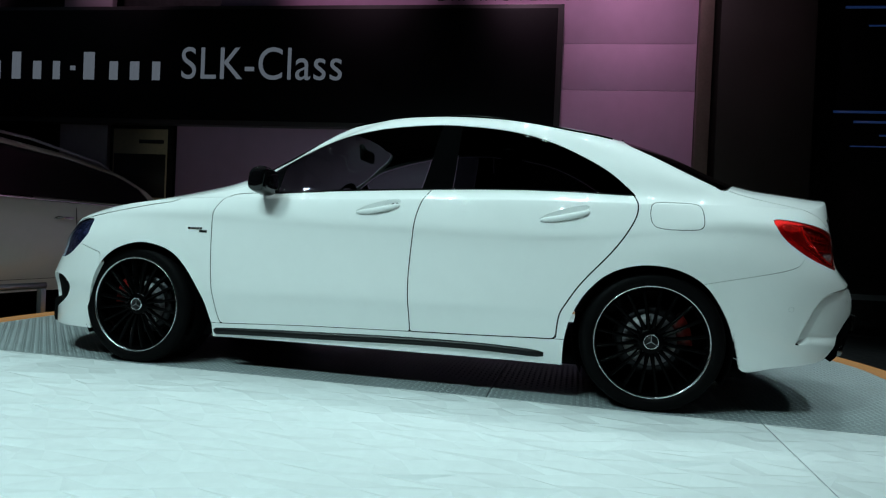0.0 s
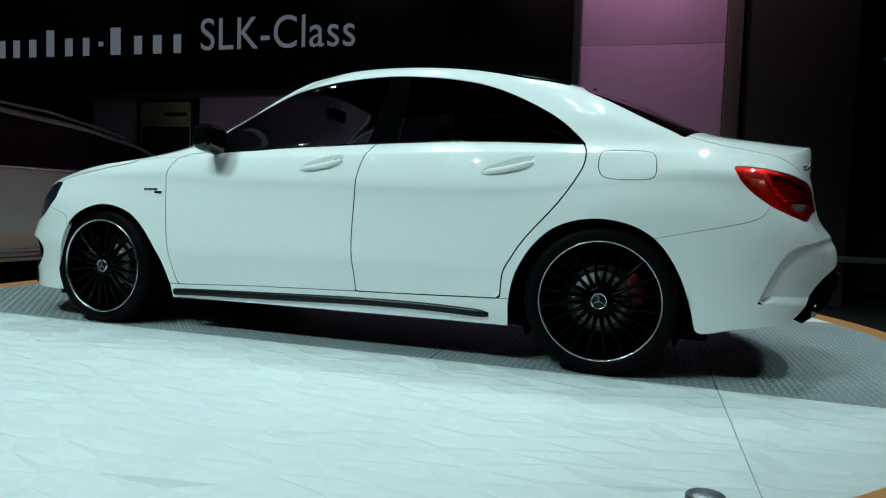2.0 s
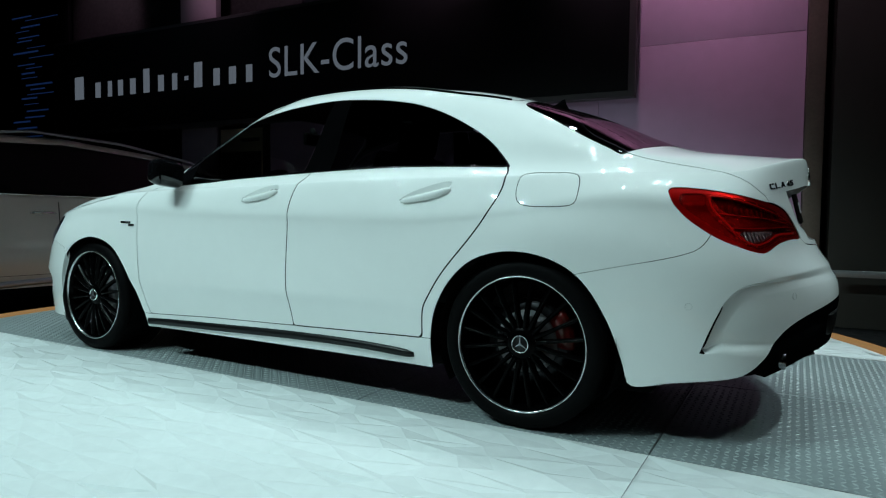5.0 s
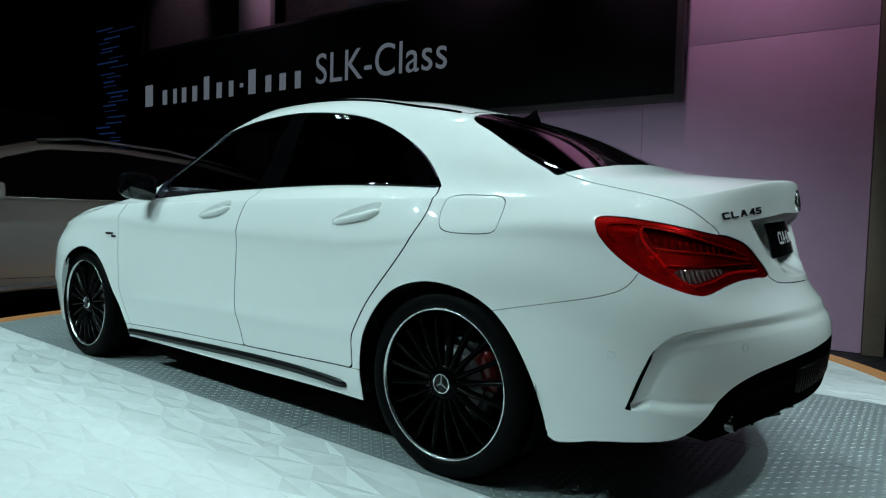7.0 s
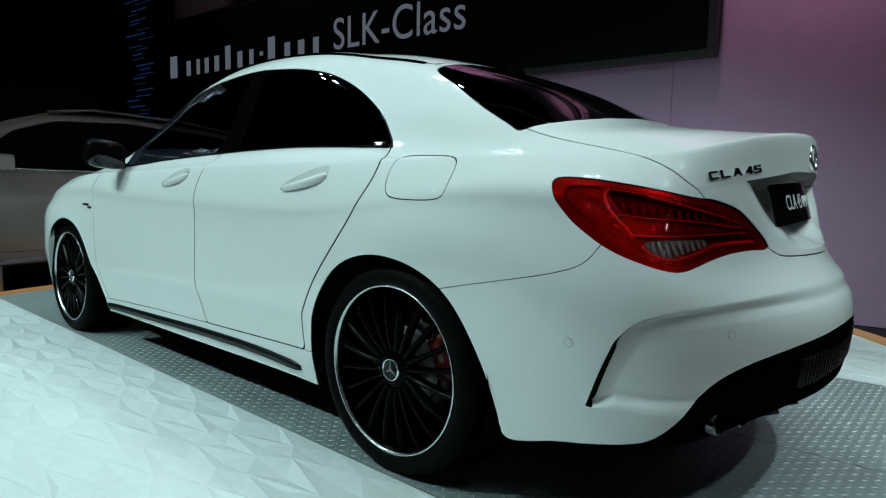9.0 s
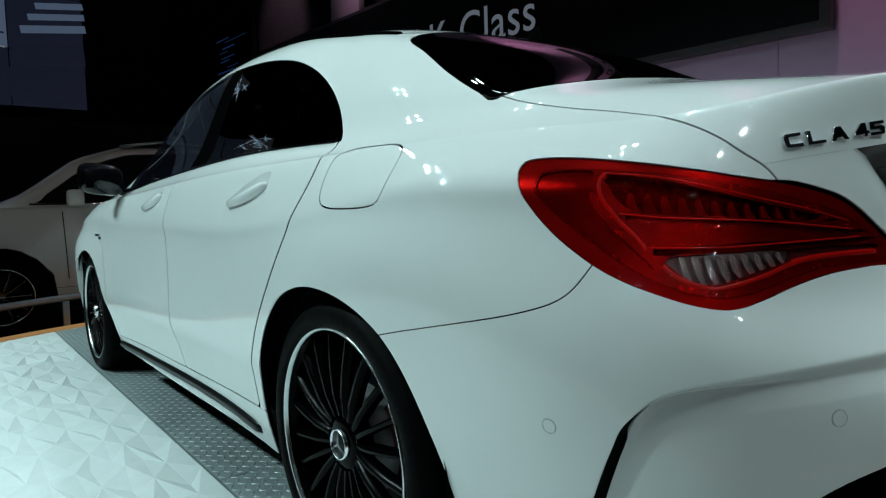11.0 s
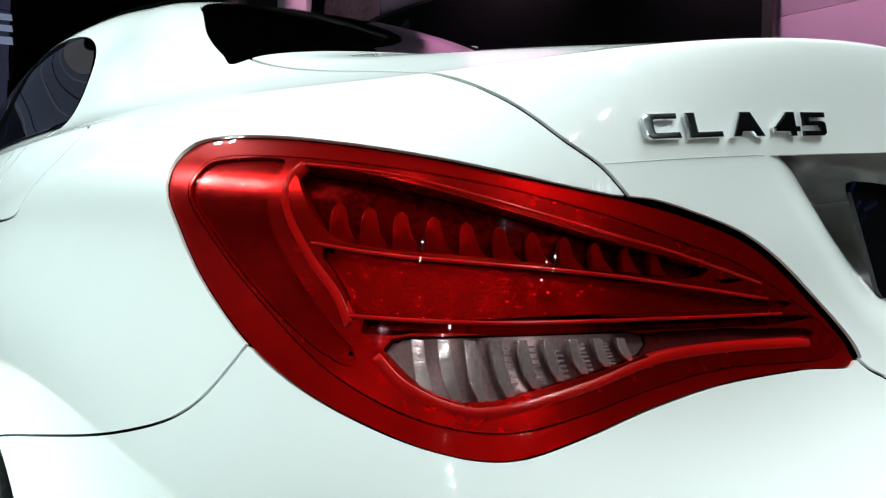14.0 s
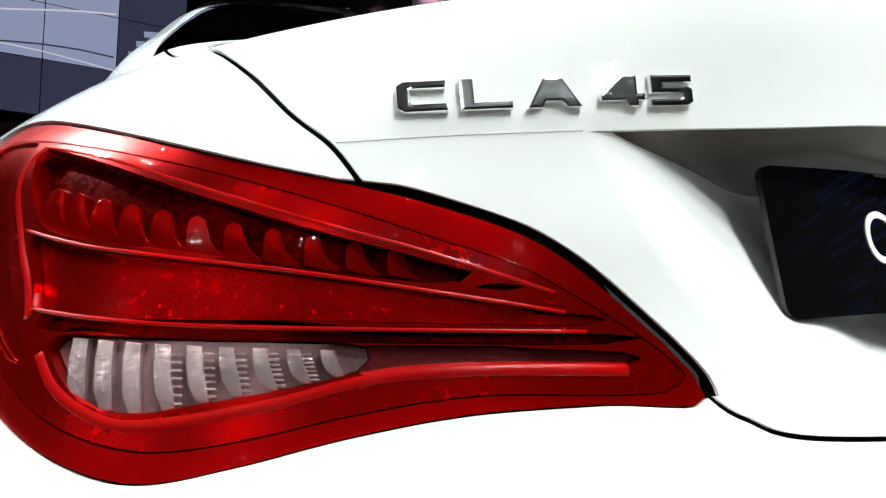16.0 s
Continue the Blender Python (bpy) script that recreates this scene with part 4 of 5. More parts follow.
for y in (-.53, -.43, .43, .53):
    pipe = [(.036, .0), (.042, .03), (.043, .12), (.039, .125), (.036, .12), (.034, .03), (.0, .02)]
    v, f = lathe([(r, h) for r, h in pipe], 28, "x")
    v = [(x + 3.470 - .25 * abs(abs(y) - .43), yy * 1.15 + y, z * .80 + .318) for x, yy, z in v]
    part("tailpipe", (v, f), TIP, car, "dark chrome oval tailpipe")
part("underbody", block((3.6, 1.30, .06), (1.35, 0, .19), .02), LINER, car)
part("rear_valance", block((.35, .84, .12), (3.30, 0, .27), .04), LINER, car)
part("front_valance", block((.30, 1.30, .16), (-.55, 0, .24), .04), LINER, car)

# sill blades
for k in (1, -1):
    top = [on(xz, p, side) for p in line_up([(.458, .206), (.60, .212), (1.0, .222), (1.5, .235), (1.9, .236), (2.215, .224)], 6)]
    hw = np.interp(np.linspace(0, 1, len(top)), (0, .03, .5, .96, 1), (.012, .021, .022, .021, .013))
    v, f = tube([p - n * .007 for p, n in top], list(hw), 12, 1.0)
    v = [(x, y, z) for x, y, z in v]
    part("sill_blade", ([(x, y * k, z) for x, y, z in v], f if k > 0 else [g[::-1] for g in f]), SATIN, car, "black insert blade in the side sill")

# door handles: a hollow pressed into the door, the bar across its lower half, key buttons


for (x0, z0), (x1, z1), owner in (((1.257, .884), (1.489, .909), fd), ((2.167, .876), (2.405, .905), rd)):
    m = seat_on(xz, ((x0 + x1) / 2, (z0 + z1) / 2), (x1 - x0, z1 - z0), side)
    w, slope = (x1 - x0) / 2, (z1 - z0) / (x1 - x0)
    cx, cz = (x0 + x1) / 2, (z0 + z1) / 2
    bowl = loop([(cx + a * w, cz + a * w * slope + b) for a, b in ((-1.0, -.010), (-.7, .008), (-.2, .024), (.4, .035), (.86, .036), (.98, .020), (.86, -.006), (.5, -.024), (0, -.031), (-.5, -.028), (-.85, -.022))], 5)
    v, f = tube([(-w * .95, -.017, -.001), (-w * .75, -.019, .003), (-w * .2, -.018, .006), (w * .4, -.012, .006), (w * .8, -.002, .003), (w * .95, .003, -.001)], [.006, .012, .0145, .0155, .013, .008], 14, .95)
    for i, o in enumerate(owner):
        s = Matrix.Diagonal((1, 1 if i == 0 else -1, 1, 1))
        turn_over = lambda fs: fs if i == 0 else [g[::-1] for g in fs]
        door = front_door if x0 < 2 else rear_door
        patch, plain = carve(door, region(bowl, xz), 0.)
        patch = pressed(refine(patch, 3), lambda v: .012 * np.clip(inside(xz(v), bowl) / .020, 0, 1) ** .9)
        outer = rim(plain, .0012, lambda c: inside(xz(c), bowl) < -.004)
        whole = [np.vstack([outer[0], patch[0]]), np.vstack([outer[1], patch[1]]), np.vstack([outer[2], patch[2] + len(outer[0])])]
        if i:
            whole = far(whole)
        me = o.data
        me.clear_geometry()
        me.from_pydata([tuple(map(float, p)) for p in whole[0]], [], [tuple(map(int, g)) for g in whole[2]])
        me.shade_smooth()
        me.normals_split_custom_set_from_vertices([tuple(map(float, p)) for p in whole[1]])
        h = part("door_handle", ([s @ m @ Vector(p) for p in v], turn_over(f)), PAINT, o, "white pull handle")
        if x0 < 2:
            button = lathe([(0, .004), (.0065, .003), (.0075, -.006)], 16, "z")
            for dx in (.66, .84):
                part("key_button", ([s @ m @ Vector((p[0] + w * dx, p[1] + .010, p[2] - .002)) for p in button[0]], turn_over(button[1])), SATIN, h)

# door mirrors
for k in (1, -1):
    bm = bmesh.new()
    bmesh.ops.create_icosphere(bm, subdivisions=4, radius=1)
    for p in bm.verts:
        c = p.co
        e = 4.0
        r = (abs(c.x) ** e + abs(c.y) ** e + abs(c.z) ** e) ** (-1 / e)
        c *= r
        taper = 1 - .22 * max(0, -c.x)
        p.co = (.775 + c.x * .048 + .010 * c.z, -.885 * k + c.y * .088 * k, 1.008 + c.z * .068 * taper - .010 * c.y)
    bmesh.ops.recalc_face_normals(bm, faces=bm.faces)
    mir = part("door_mirror", bm, BLACK, car, "gloss black door mirror")
    part("mirror_glass", block((.004, .130, .085), (.826, -.888 * k, 1.010), .002), BLACK, mir)
    part("mirror_arm", tube([(.72, -.75 * k, .952), (.74, -.80 * k, .955), (.765, -.86 * k, .962)], [.020, .016, .018], 12), BLACK, mir)

# fender badge as plain bars, roof fin, bonnet shut line
for k in (1, -1):
    for i, (dx, w, h, dz) in enumerate(((0, .016, .012, 0), (.020, .014, .012, 0), (.037, .014, .012, 0), (.054, .014, .012, 0), (.071, .012, .012, 0), (.066, .044, .012, -.015))):
        m = seat_on(xz, (.325 + dx, .748 + dz), (1, 0), side, .001)
        bm = prism([(0, 0), (w, 0), (w, h), (0, h)], .003, m, .0008)
        part("badge_bar", bm if k > 0 else twin(bm), CHROME if i < 5 else SATIN, car, smooth=False)
for k in (1, -1):
    ditch = [on(xy, (x, y), lambda v: v[:, 2] > 1.15)[0] for x, y in line_up([(1.12, -.478), (1.3, -.489), (1.7, -.489), (2.1, -.488), (2.35, -.482), (2.50, -.462)], 6)]
    part("roof_moulding", tube([(p.x, p.y * k, p.z + .001) for p in ditch], .012, 8, .5), TRIM, car, "black roof edge moulding")
fin_m = Matrix.Translation((2.44, 0, 1.335))
bm = bmesh.new()
prof = [(.02, .0, .026), (.06, .008, .024), (.10, .024, .016), (.130, .042, .007), (.142, .045, .005), (.148, .022, .009), (.158, 0, .012)]
ring = []
for x, h, w in prof:
    ring.append([bm.verts.new((x, -w, -.02)), bm.verts.new((x, -w * .55, h * .6)), bm.verts.new((x, 0, h)), bm.verts.new((x, w * .55, h * .6)), bm.verts.new((x, w, -.02))])
for r0, r1 in zip(ring, ring[1:]):
    for i in range(4):
        bm.faces.new((r0[i], r0[i + 1], r1[i + 1], r1[i]))
bmesh.ops.recalc_face_normals(bm, faces=bm.faces)
bmesh.ops.transform(bm, matrix=fin_m, verts=bm.verts)
part("roof_fin", bm, TRIM, car, "black shark fin aerial")

# wheels
TREAD, LIPR = .324, .2575


def wheel(x, k):
    w = new("wheel")
    w.parent = car
    w["label"] = "black many-spoked alloy wheel with a bright rim edge"
    w.matrix_local = pose(x, 0, TREAD) @ Matrix.Diagonal((1, k, 1, 1))
    y0 = -.812
    tyre = [(LIPR - .004, y0 + .006), (LIPR + .004, y0 - .002), (.270, y0 - .008), (.290, y0 - .009), (.306, y0 - .003), (.317, y0 + .010), (.323, y0 + .028), (.324, y0 + .11), (.323, y0 + .205), (.312, y0 + .226), (.27, y0 + .232), (.24, y0 + .226)]
    part("tyre", lathe(tyre, 112), RUBBER, w, "low profile black tyre")
    for r in range(48):
        a = 2 * math.pi * r / 48
        for row in (0, 1):
            g = block((.003, .050, .014), (0, 0, 0), 0)
            bmesh.ops.transform(g, matrix=Euler((0, -a - row * .06, 0)).to_matrix().to_4x4() @ Matrix.Translation((.3238, y0 + .055 + row * .10, 0)) @ Euler((radians(28 if row else -28), 0, 0)).to_matrix().to_4x4(), verts=g.verts)
            if r == 0 and row == 0:
                acc = g
            else:
                tmp = bpy.data.meshes.new("groove")
                g.to_mesh(tmp), g.free()
                acc.from_mesh(tmp)
                bpy.data.meshes.remove(tmp)
    tagged(part("tread", acc, RUBBER, w, smooth=False), kind="stuff")
    part("rim_edge", lathe([(LIPR + .001, y0 + .008), (LIPR + .001, y0 - .003), (LIPR - .001, y0 - .005), (LIPR - .0055, y0 - .003), (LIPR - .0075, y0 + .006)], 128), LIP, w, "bright turned rim edge")
    part("barrel", lathe([(LIPR - .010, y0 + .004), (LIPR - .020, y0 + .020), (LIPR - .026, y0 + .06), (LIPR - .020, y0 + .20), (.19, y0 + .21)], 96), WHEELBLACK, w)
    spokes = []
    for i in range(20):
        a = 2 * math.pi * (i + .5) / 20
        bm = bmesh.new()
        path = ((.060, .014, .012), (.11, .006, .0085), (.17, .006, .0080), (.225, .010, .0095), (.246, .014, .013))
        rings = []
        for r, dep, hw in path:
            rings.append([bm.verts.new((r, y0 + dep + .028, -hw)), bm.verts.new((r, y0 + dep, -hw * .55)), bm.verts.new((r, y0 + dep, hw * .55)), bm.verts.new((r, y0 + dep + .028, hw))])
        for r0, r1 in zip(rings, rings[1:]):
            for j in range(3):
                bm.faces.new((r0[j], r0[j + 1], r1[j + 1], r1[j]))
        bmesh.ops.recalc_face_normals(bm, faces=bm.faces)
        bmesh.ops.transform(bm, matrix=Euler((0, -a, 0)).to_matrix().to_4x4(), verts=bm.verts)
        part("spoke", bm, WHEELBLACK, w)
    part("hub", lathe([(0, y0 + .010), (.045, y0 + .012), (.062, y0 + .018), (.075, y0 + .045), (.075, y0 + .09)], 48), WHEELBLACK, w)
    cap = part("hub_cap", lathe([(0, y0 + .004), (.028, y0 + .006), (.032, y0 + .012)], 40), SATIN, w, "dark hub cap with a chrome ring")
    part("cap_ring", lathe([(.0335, y0 + .013), (.0335, y0 + .002), (.0305, y0 + .002), (.0305, y0 + .010)], 40), CHROME, cap)
    for i in range(3):
        arm = prism([(-.003, 0), (0, .030), (.003, 0)], .003, Matrix.Translation((0, y0 + .005, 0)) @ Matrix.Rotation(2 * math.pi * i / 3, 4, "Y") @ Matrix.Rotation(radians(90), 4, "X"))
        part("cap_arm", arm, STEEL, cap, smooth=False)
    for i in range(5):
        a = 2 * math.pi * i / 5 + .3
        part("wheel_bolt", lathe([(0, y0 + .016), (.007, y0 + .017), (.008, y0 + .03)], 12, at=(.053 * math.cos(a), 0, .053 * math.sin(a))), STEEL, w)
    disc = part("brake_disc", lathe([(.122, y0 + .085), (.165, y0 + .085), (.165, y0 + .115), (.122, y0 + .115)], 64), DISC, w)
    part("disc_bell", lathe([(.060, y0 + .050), (.100, y0 + .052), (.118, y0 + .062), (.121, y0 + .085)], 64), HAT, disc)
    bm = bmesh.new()
    a0, ring = radians(-5 if x > 1 else 132), []
    for a in np.linspace(a0, a0 + .86, 9):
        ring.append([bm.verts.new((rr * math.cos(a), yy, rr * math.sin(a))) for rr, yy in ((.120, y0 + .078), (.125, y0 + .068), (.180, y0 + .068), (.188, y0 + .078), (.188, y0 + .13), (.120, y0 + .13))])
    for r0, r1 in zip(ring, ring[1:]):
        for j in range(6):
            bm.faces.new((r0[j], r0[(j + 1) % 6], r1[(j + 1) % 6], r1[j]))
    bm.faces.new(ring[0]), bm.faces.new(ring[-1][::-1])
    bmesh.ops.recalc_face_normals(bm, faces=bm.faces)
    part("brake_caliper", bm, CALIPER, w, "red brake caliper")
    well_v, well_f = lathe([(.10, y0 + .25), (.352, y0 + .245), (.356, y0 + .02)], 48)
    part("wheel_well", (well_v, [g for g in well_f if max(well_v[i][2] for i in g) > -.16]), LINER, w)


for x in (0, 2.699):
    for k in (1, -1):
        wheel(x, k)

# cabin seen through the glass
def soft_block(size, at, bevel, rot=(0, 0, 0)):
    return block(size, at, bevel, Euler([radians(r) for r in rot]).to_matrix().to_4x4(), 3)


for y in (-.36, .36):
    seat = part("front_seat", soft_block((.52, .50, .14), (1.55, y, .50), .05), CABIN, car, "black leather front seat")
    part("backrest", soft_block((.14, .48, .62), (1.86, y, .80), .05, (0, 14, 0)), CABIN, seat)
    part("headrest", soft_block((.09, .26, .18), (1.97, y, 1.18), .04, (0, 10, 0)), CABIN, seat)
part("rear_bench", soft_block((.55, 1.25, .16), (2.45, 0, .50), .05), CABIN, car)
part("rear_backrest", soft_block((.14, 1.25, .55), (2.78, 0, .76), .05, (0, 22, 0)), CABIN, car)
part("parcel_shelf", soft_block((.42, 1.12, .03), (2.93, 0, 1.00), .01), CABIN, car)
part("dashboard", soft_block((.42, 1.36, .26), (.72, 0, .82), .07), CABIN, car)
sw = part("steering_wheel", ([(.98 + .02 * math.cos(b) * .5 + .35 * .19 * math.sin(a), -.36 + (.18 + .016 * math.cos(b)) * math.cos(a), .88 + (.18 + .016 * math.cos(b)) * math.sin(a) * .9) for a in np.linspace(0, 2 * math.pi, 32, endpoint=False) for b in np.linspace(0, 2 * math.pi, 8, endpoint=False)],
                             [(i * 8 + j, ((i + 1) % 32) * 8 + j, ((i + 1) % 32) * 8 + (j + 1) % 8, i * 8 + (j + 1) % 8) for i in range(32) for j in range(8)]), CABIN, car)
part("wheel_boss", soft_block((.06, .16, .13), (.98, -.36, .87), .03), CABIN, sw)
part("inside_mirror", soft_block((.03, .22, .075), (1.02, -.02, 1.26), .02), CABIN, car, "black rear-view mirror")
part("mirror_stem", tube([(.97, 0, 1.33), (1.0, -.01, 1.28)], .018), CABIN, car)

# dark inner shell behind the joints, open at the glass, lamps and hollows
liner = sunk(clip(clip(SKIN, -ARCH_R(SKIN[0])), -ARCH_F(clip(SKIN, -ARCH_R(SKIN[0]))[0])), .014)
for f in (SIDE_GLASS, REAR_GLASS, WINDSCREEN):
    liner = clip(liner, -f(liner[0]) - .012)
liner = clip(liner, .003 - scoop_depth(liner[0]))
for f in (TAIL_LAMP, RECESS, region(slit_poly, qz, rear), DIFFUSER, INTAKE):
    liner = clip(liner, -f(liner[0]))
part("inner_shell", (both(liner)[0], both(liner)[2]), LINER, car, normals=both(liner)[1])

# ---- turntable ----
CX, CY, RAD = 1.25, .38, 3.09
y_in, y_out = -.825, 1.35


def relief_floor(name, line, way, label):
    """White moulded flooring: shallow folded facets from the runway's straight edge to the rim."""
    rnd = random.Random(5)
    step_x, step_y, reach = .17, .068, RAD - .05
    v, f, nx, ny = [], [], int(2 * RAD / step_x) + 3, int(RAD / step_y) + 10
    inside_rim = []
    for i in range(nx):
        for j in range(ny):
            x, y, z = CX - RAD - .1 + i * step_x, line + way * j * step_y, .004
            if j:
                x, y = x + rnd.uniform(-.05, .05) + (step_x / 2 if j % 2 else 0) + .35 * (y - line), y + rnd.uniform(-.016, .016)
                z = .004 if (i + j) % 2 == 0 and j % 2 else rnd.choice((-.0145, -.011, -.006)) if (i + j) % 2 else rnd.choice((.003, -.003))
            r = math.hypot(x - CX, y - CY)
            inside_rim.append(r < reach)
            if r > reach:
                side_x = math.sqrt(max(reach ** 2 - (y - CY) ** 2, 0))
                x, y = (CX + math.copysign(side_x, x - CX), y) if j == 0 else (CX + (x - CX) * reach / r, CY + (y - CY) * reach / r)
                z = .004
            v.append((x, y, z))
    for i in range(nx - 1):
        for j in range(ny - 1):
            q = [i * ny + j, (i + 1) * ny + j, (i + 1) * ny + j + 1, i * ny + j + 1]
            tris = [(q[0], q[1], q[2]), (q[0], q[2], q[3])] if (i + j) % 2 == 0 else [(q[0], q[1], q[3]), (q[1], q[2], q[3])]
            f += [t if way > 0 else t[::-1] for t in tris if any(inside_rim[k] for k in t)]
    return tagged(part(name, (v, f), FLOOR, smooth=False), label, "floor", kind="structure")


base_v, base_f = lathe([(0, -.045), (RAD - .02, -.045), (RAD - .02, -.20)], 128, "z", (CX, CY, 0))
tagged(part("turntable_base", (base_v, base_f), FLOOR), "round white turntable stage", "stage", kind="structure")
relief_floor("turntable_floor_front", y_in - .004, -1, "white folded relief flooring beside the runway")
relief_floor("turntable_floor_back", y_out + .004, 1, "white folded relief flooring behind the car")
ring_v, ring_f = lathe([(RAD - .05, -.03), (RAD - .05, .012), (RAD - .045, .016), (RAD + .06, .016), (RAD + .07, .010), (RAD + .07, -.22)], 160, "z", (CX, CY, 0))
tagged(part("turntable_ring", (ring_v, ring_f), EDGE), "thin amber lit ring round the turntable", "stage edge", kind="structure")

# tread plate runway in sheets, with raised lozenges
runway = thing("runway", label="grey tread plate runway under the car", category="runway")
tagged(runway, kind="structure")
joints = [-1.95, -.55, .71, 1.955, 3.178, 4.25]
y_mid = (y_in + y_out) / 2
for x0, x1 in zip(joints, joints[1:]):
    for y0, y1 in ((y_in, y_mid), (y_mid, y_out)):
        edge = []
        for s in np.linspace(0, 1, 24, endpoint=False):
            edge.append((x0 + .003 + (x1 - x0 - .006) * s, y0 + .003))
        for s in np.linspace(0, 1, 24, endpoint=False):
            edge.append((x1 - .003, y0 + .003 + (y1 - y0 - .006) * s))
        for s in np.linspace(0, 1, 24, endpoint=False):
            edge.append((x1 - .003 - (x1 - x0 - .006) * s, y1 - .003))
        for s in np.linspace(0, 1, 24, endpoint=False):
            edge.append((x0 + .003, y1 - .003 - (y1 - y0 - .006) * s))
        reach = lambda p: math.sqrt(max((RAD - .052) ** 2 - (p[1] - CY) ** 2, 0))
        edge = [(min(max(p[0], CX - reach(p)), CX + reach(p)), p[1]) for p in edge]
        clean = [p for k, p in enumerate(edge) if math.dist(p, edge[k - 1]) > 1e-4]
        part("sheet", prism(clean, .012, Matrix.Translation((0, 0, -.008))), PLATE, runway, smooth=False)
v, f = [], []
for i in range(int((joints[-1] - joints[0]) / .030)):
    for j in range(int((y_out - y_in) / .030)):
        x, y, a = joints[0] + .015 + i * .030, y_in + .015 + j * .030, radians(45 if (i + j) % 2 else -45)
        if (x - CX) ** 2 + (y - CY) ** 2 > (RAD - .06) ** 2:
            continue
        ca, sa, k = math.cos(a), math.sin(a), len(v)
        for px, py, pz in ((-.0125, 0, .0), (0, -.0045, .0), (.0125, 0, .0), (0, .0045, .0), (-.0055, 0, .0024), (.0055, 0, .0024)):
            v.append((x + px * ca - py * sa, y + px * sa + py * ca, .004 + pz))
        f += [(k, k + 1, k + 4), (k + 1, k + 5, k + 4), (k + 1, k + 2, k + 5), (k + 2, k + 3, k + 5), (k + 3, k + 4, k + 5), (k + 3, k, k + 4)]
tagged(part("lozenges", (v, f), LOZENGE, runway, smooth=False), kind="stuff")
seam = thing("floor_seam", label="thin dark seam in the white flooring", category="seam")
tagged(seam, kind="structure")
for x in (3.178,):
    part("seam_line", block((.0016, 1.75, .003), (x, y_in - .88, .0035), 0), material("seam_grey", (.38, .40, .41), .6), seam)

# ---- hall ----
ground = tagged(part("ground", block((60, 60, .2), (0, 0, -.305), 0), HALL, smooth=False), "dark hall floor round the stage", "floor", kind="structure")
WALL = pose(2.35, 3.85, 0, 0, 0, 5)


def wall_part(name, u0, u1, z0, z1, mat, depth=.06, off=0., parent=None, bevel=.004):
    bm = block((u1 - u0, depth, z1 - z0), ((u0 + u1) / 2, off + depth / 2, (z0 + z1) / 2), bevel)
    bmesh.ops.transform(bm, matrix=WALL, verts=bm.verts)
    return part(name, bm, mat, parent)


tagged(wall_part("wall_back", -14, 9, -.2, 7.5, DARK, .2, .5), "black hall backdrop wall", "wall", kind="structure")
pw = thing("panel_wall", label="pink back-lit show wall panels with thin seams", category="wall panel")
tagged(pw, kind="structure")
wall_part("panel", -4.70, 1.27, 3.20, 5.2, PINK, .10, .10, pw)
wall_part("panel", -.70, 1.27, 2.643, 3.197, PINK, .10, .10, pw)
wall_part("panel", -.70, 1.27, -.2, 2.640, PINK, .10, .10, pw)
wall_part("panel", -5.25, -.703, -.2, 2.640, PINK, .10, .10, pw)
wall_part("pale_panel", -6.94, -6.24, 3.0, 5.2, PALE, .10, .10, pw)
wall_part("pale_panel", -6.94, -6.24, -.2, 2.3, PALE, .10, .10, pw)
wall_part("trim_post", 1.275, 1.43, -.2, 5.2, FRAMEC, .20, .02, pw)
tagged(wall_part("pillar", 1.50, 2.55, -.2, 6.5, material("pillar_brown_black", (.030, .026, .022), .55, scale=2, amount=.2), .5, 0), "dark brown square pillar beside the wall", "pillar", kind="structure")
scr = thing("led_screen", label="long black video screen with pale blue lettering", category="screen")
wall_part("frame", -9.65, -.30, 2.10, 3.62, material("screen_frame", (.05, .042, .045), .4), .14, -.06, scr)
wall_part("display", -9.60, -.37, 2.16, 3.57, SCREEN, .02, -.075, scr)
# the maker's words on the screen as plain letter-high bars, the class name in letters
u = -9.10
for i, (w, h) in enumerate(((.46, .36), (.26, .24), (.20, .24), (.24, .24), (.26, .24), (.28, .36), (.26, .24), (.22, .24), (.16, .06), (.34, .36), (.26, .24), (.28, .24), (.24, .24))):
    z = 2.66 + (.12 if h < .1 else 0)
    ob = wall_part("letter_bar", u, u + w * .46, z, z + h, LETTER, .004, -.080, scr, 0)
    u += w + .03
text_m = WALL @ pose(-4.05, -.082, 2.86, 90, 0, 0)
writing("lettering", "SLK-Class", .52, text_m @ Matrix.Diagonal((.98, 1.12, 1, 1)), LETTER, None, .002, 1.05).parent = scr
slogan = writing("slogan", "DRIVING PERFORMANCE", .21, WALL @ pose(-.55, .095, 3.79, 90, 0, 0), INK, None, .004, 1.15)
tagged(slogan, "black slogan lettering on the pink wall", "lettering")
mark = thing("wall_logo", label="dark bar above the slogan on the pink wall", category="logo")
wall_part("bar", -2.35, -.2, 3.96, 4.25, INK, .01, .09, mark, 0)
poster = thing("poster", label="framed cream and dark photo poster under the screen", category="poster")
wall_part("poster_frame", -6.17, -5.30, .95, 2.09, DARK, .06, .06, poster)
wall_part("print", -6.12, -5.35, 1.00, 2.05, CREAM, .004, .055, poster, 0)
wall_part("dark_picture", -6.10, -5.37, 1.15, 1.72, material("poster_dark", (.03, .026, .024), .6, scale=5, amount=.5), .004, .050, poster, 0)
wall_part("caption_bar", -5.75, -5.40, 1.86, 1.91, INK, .003, .051, poster, 0)
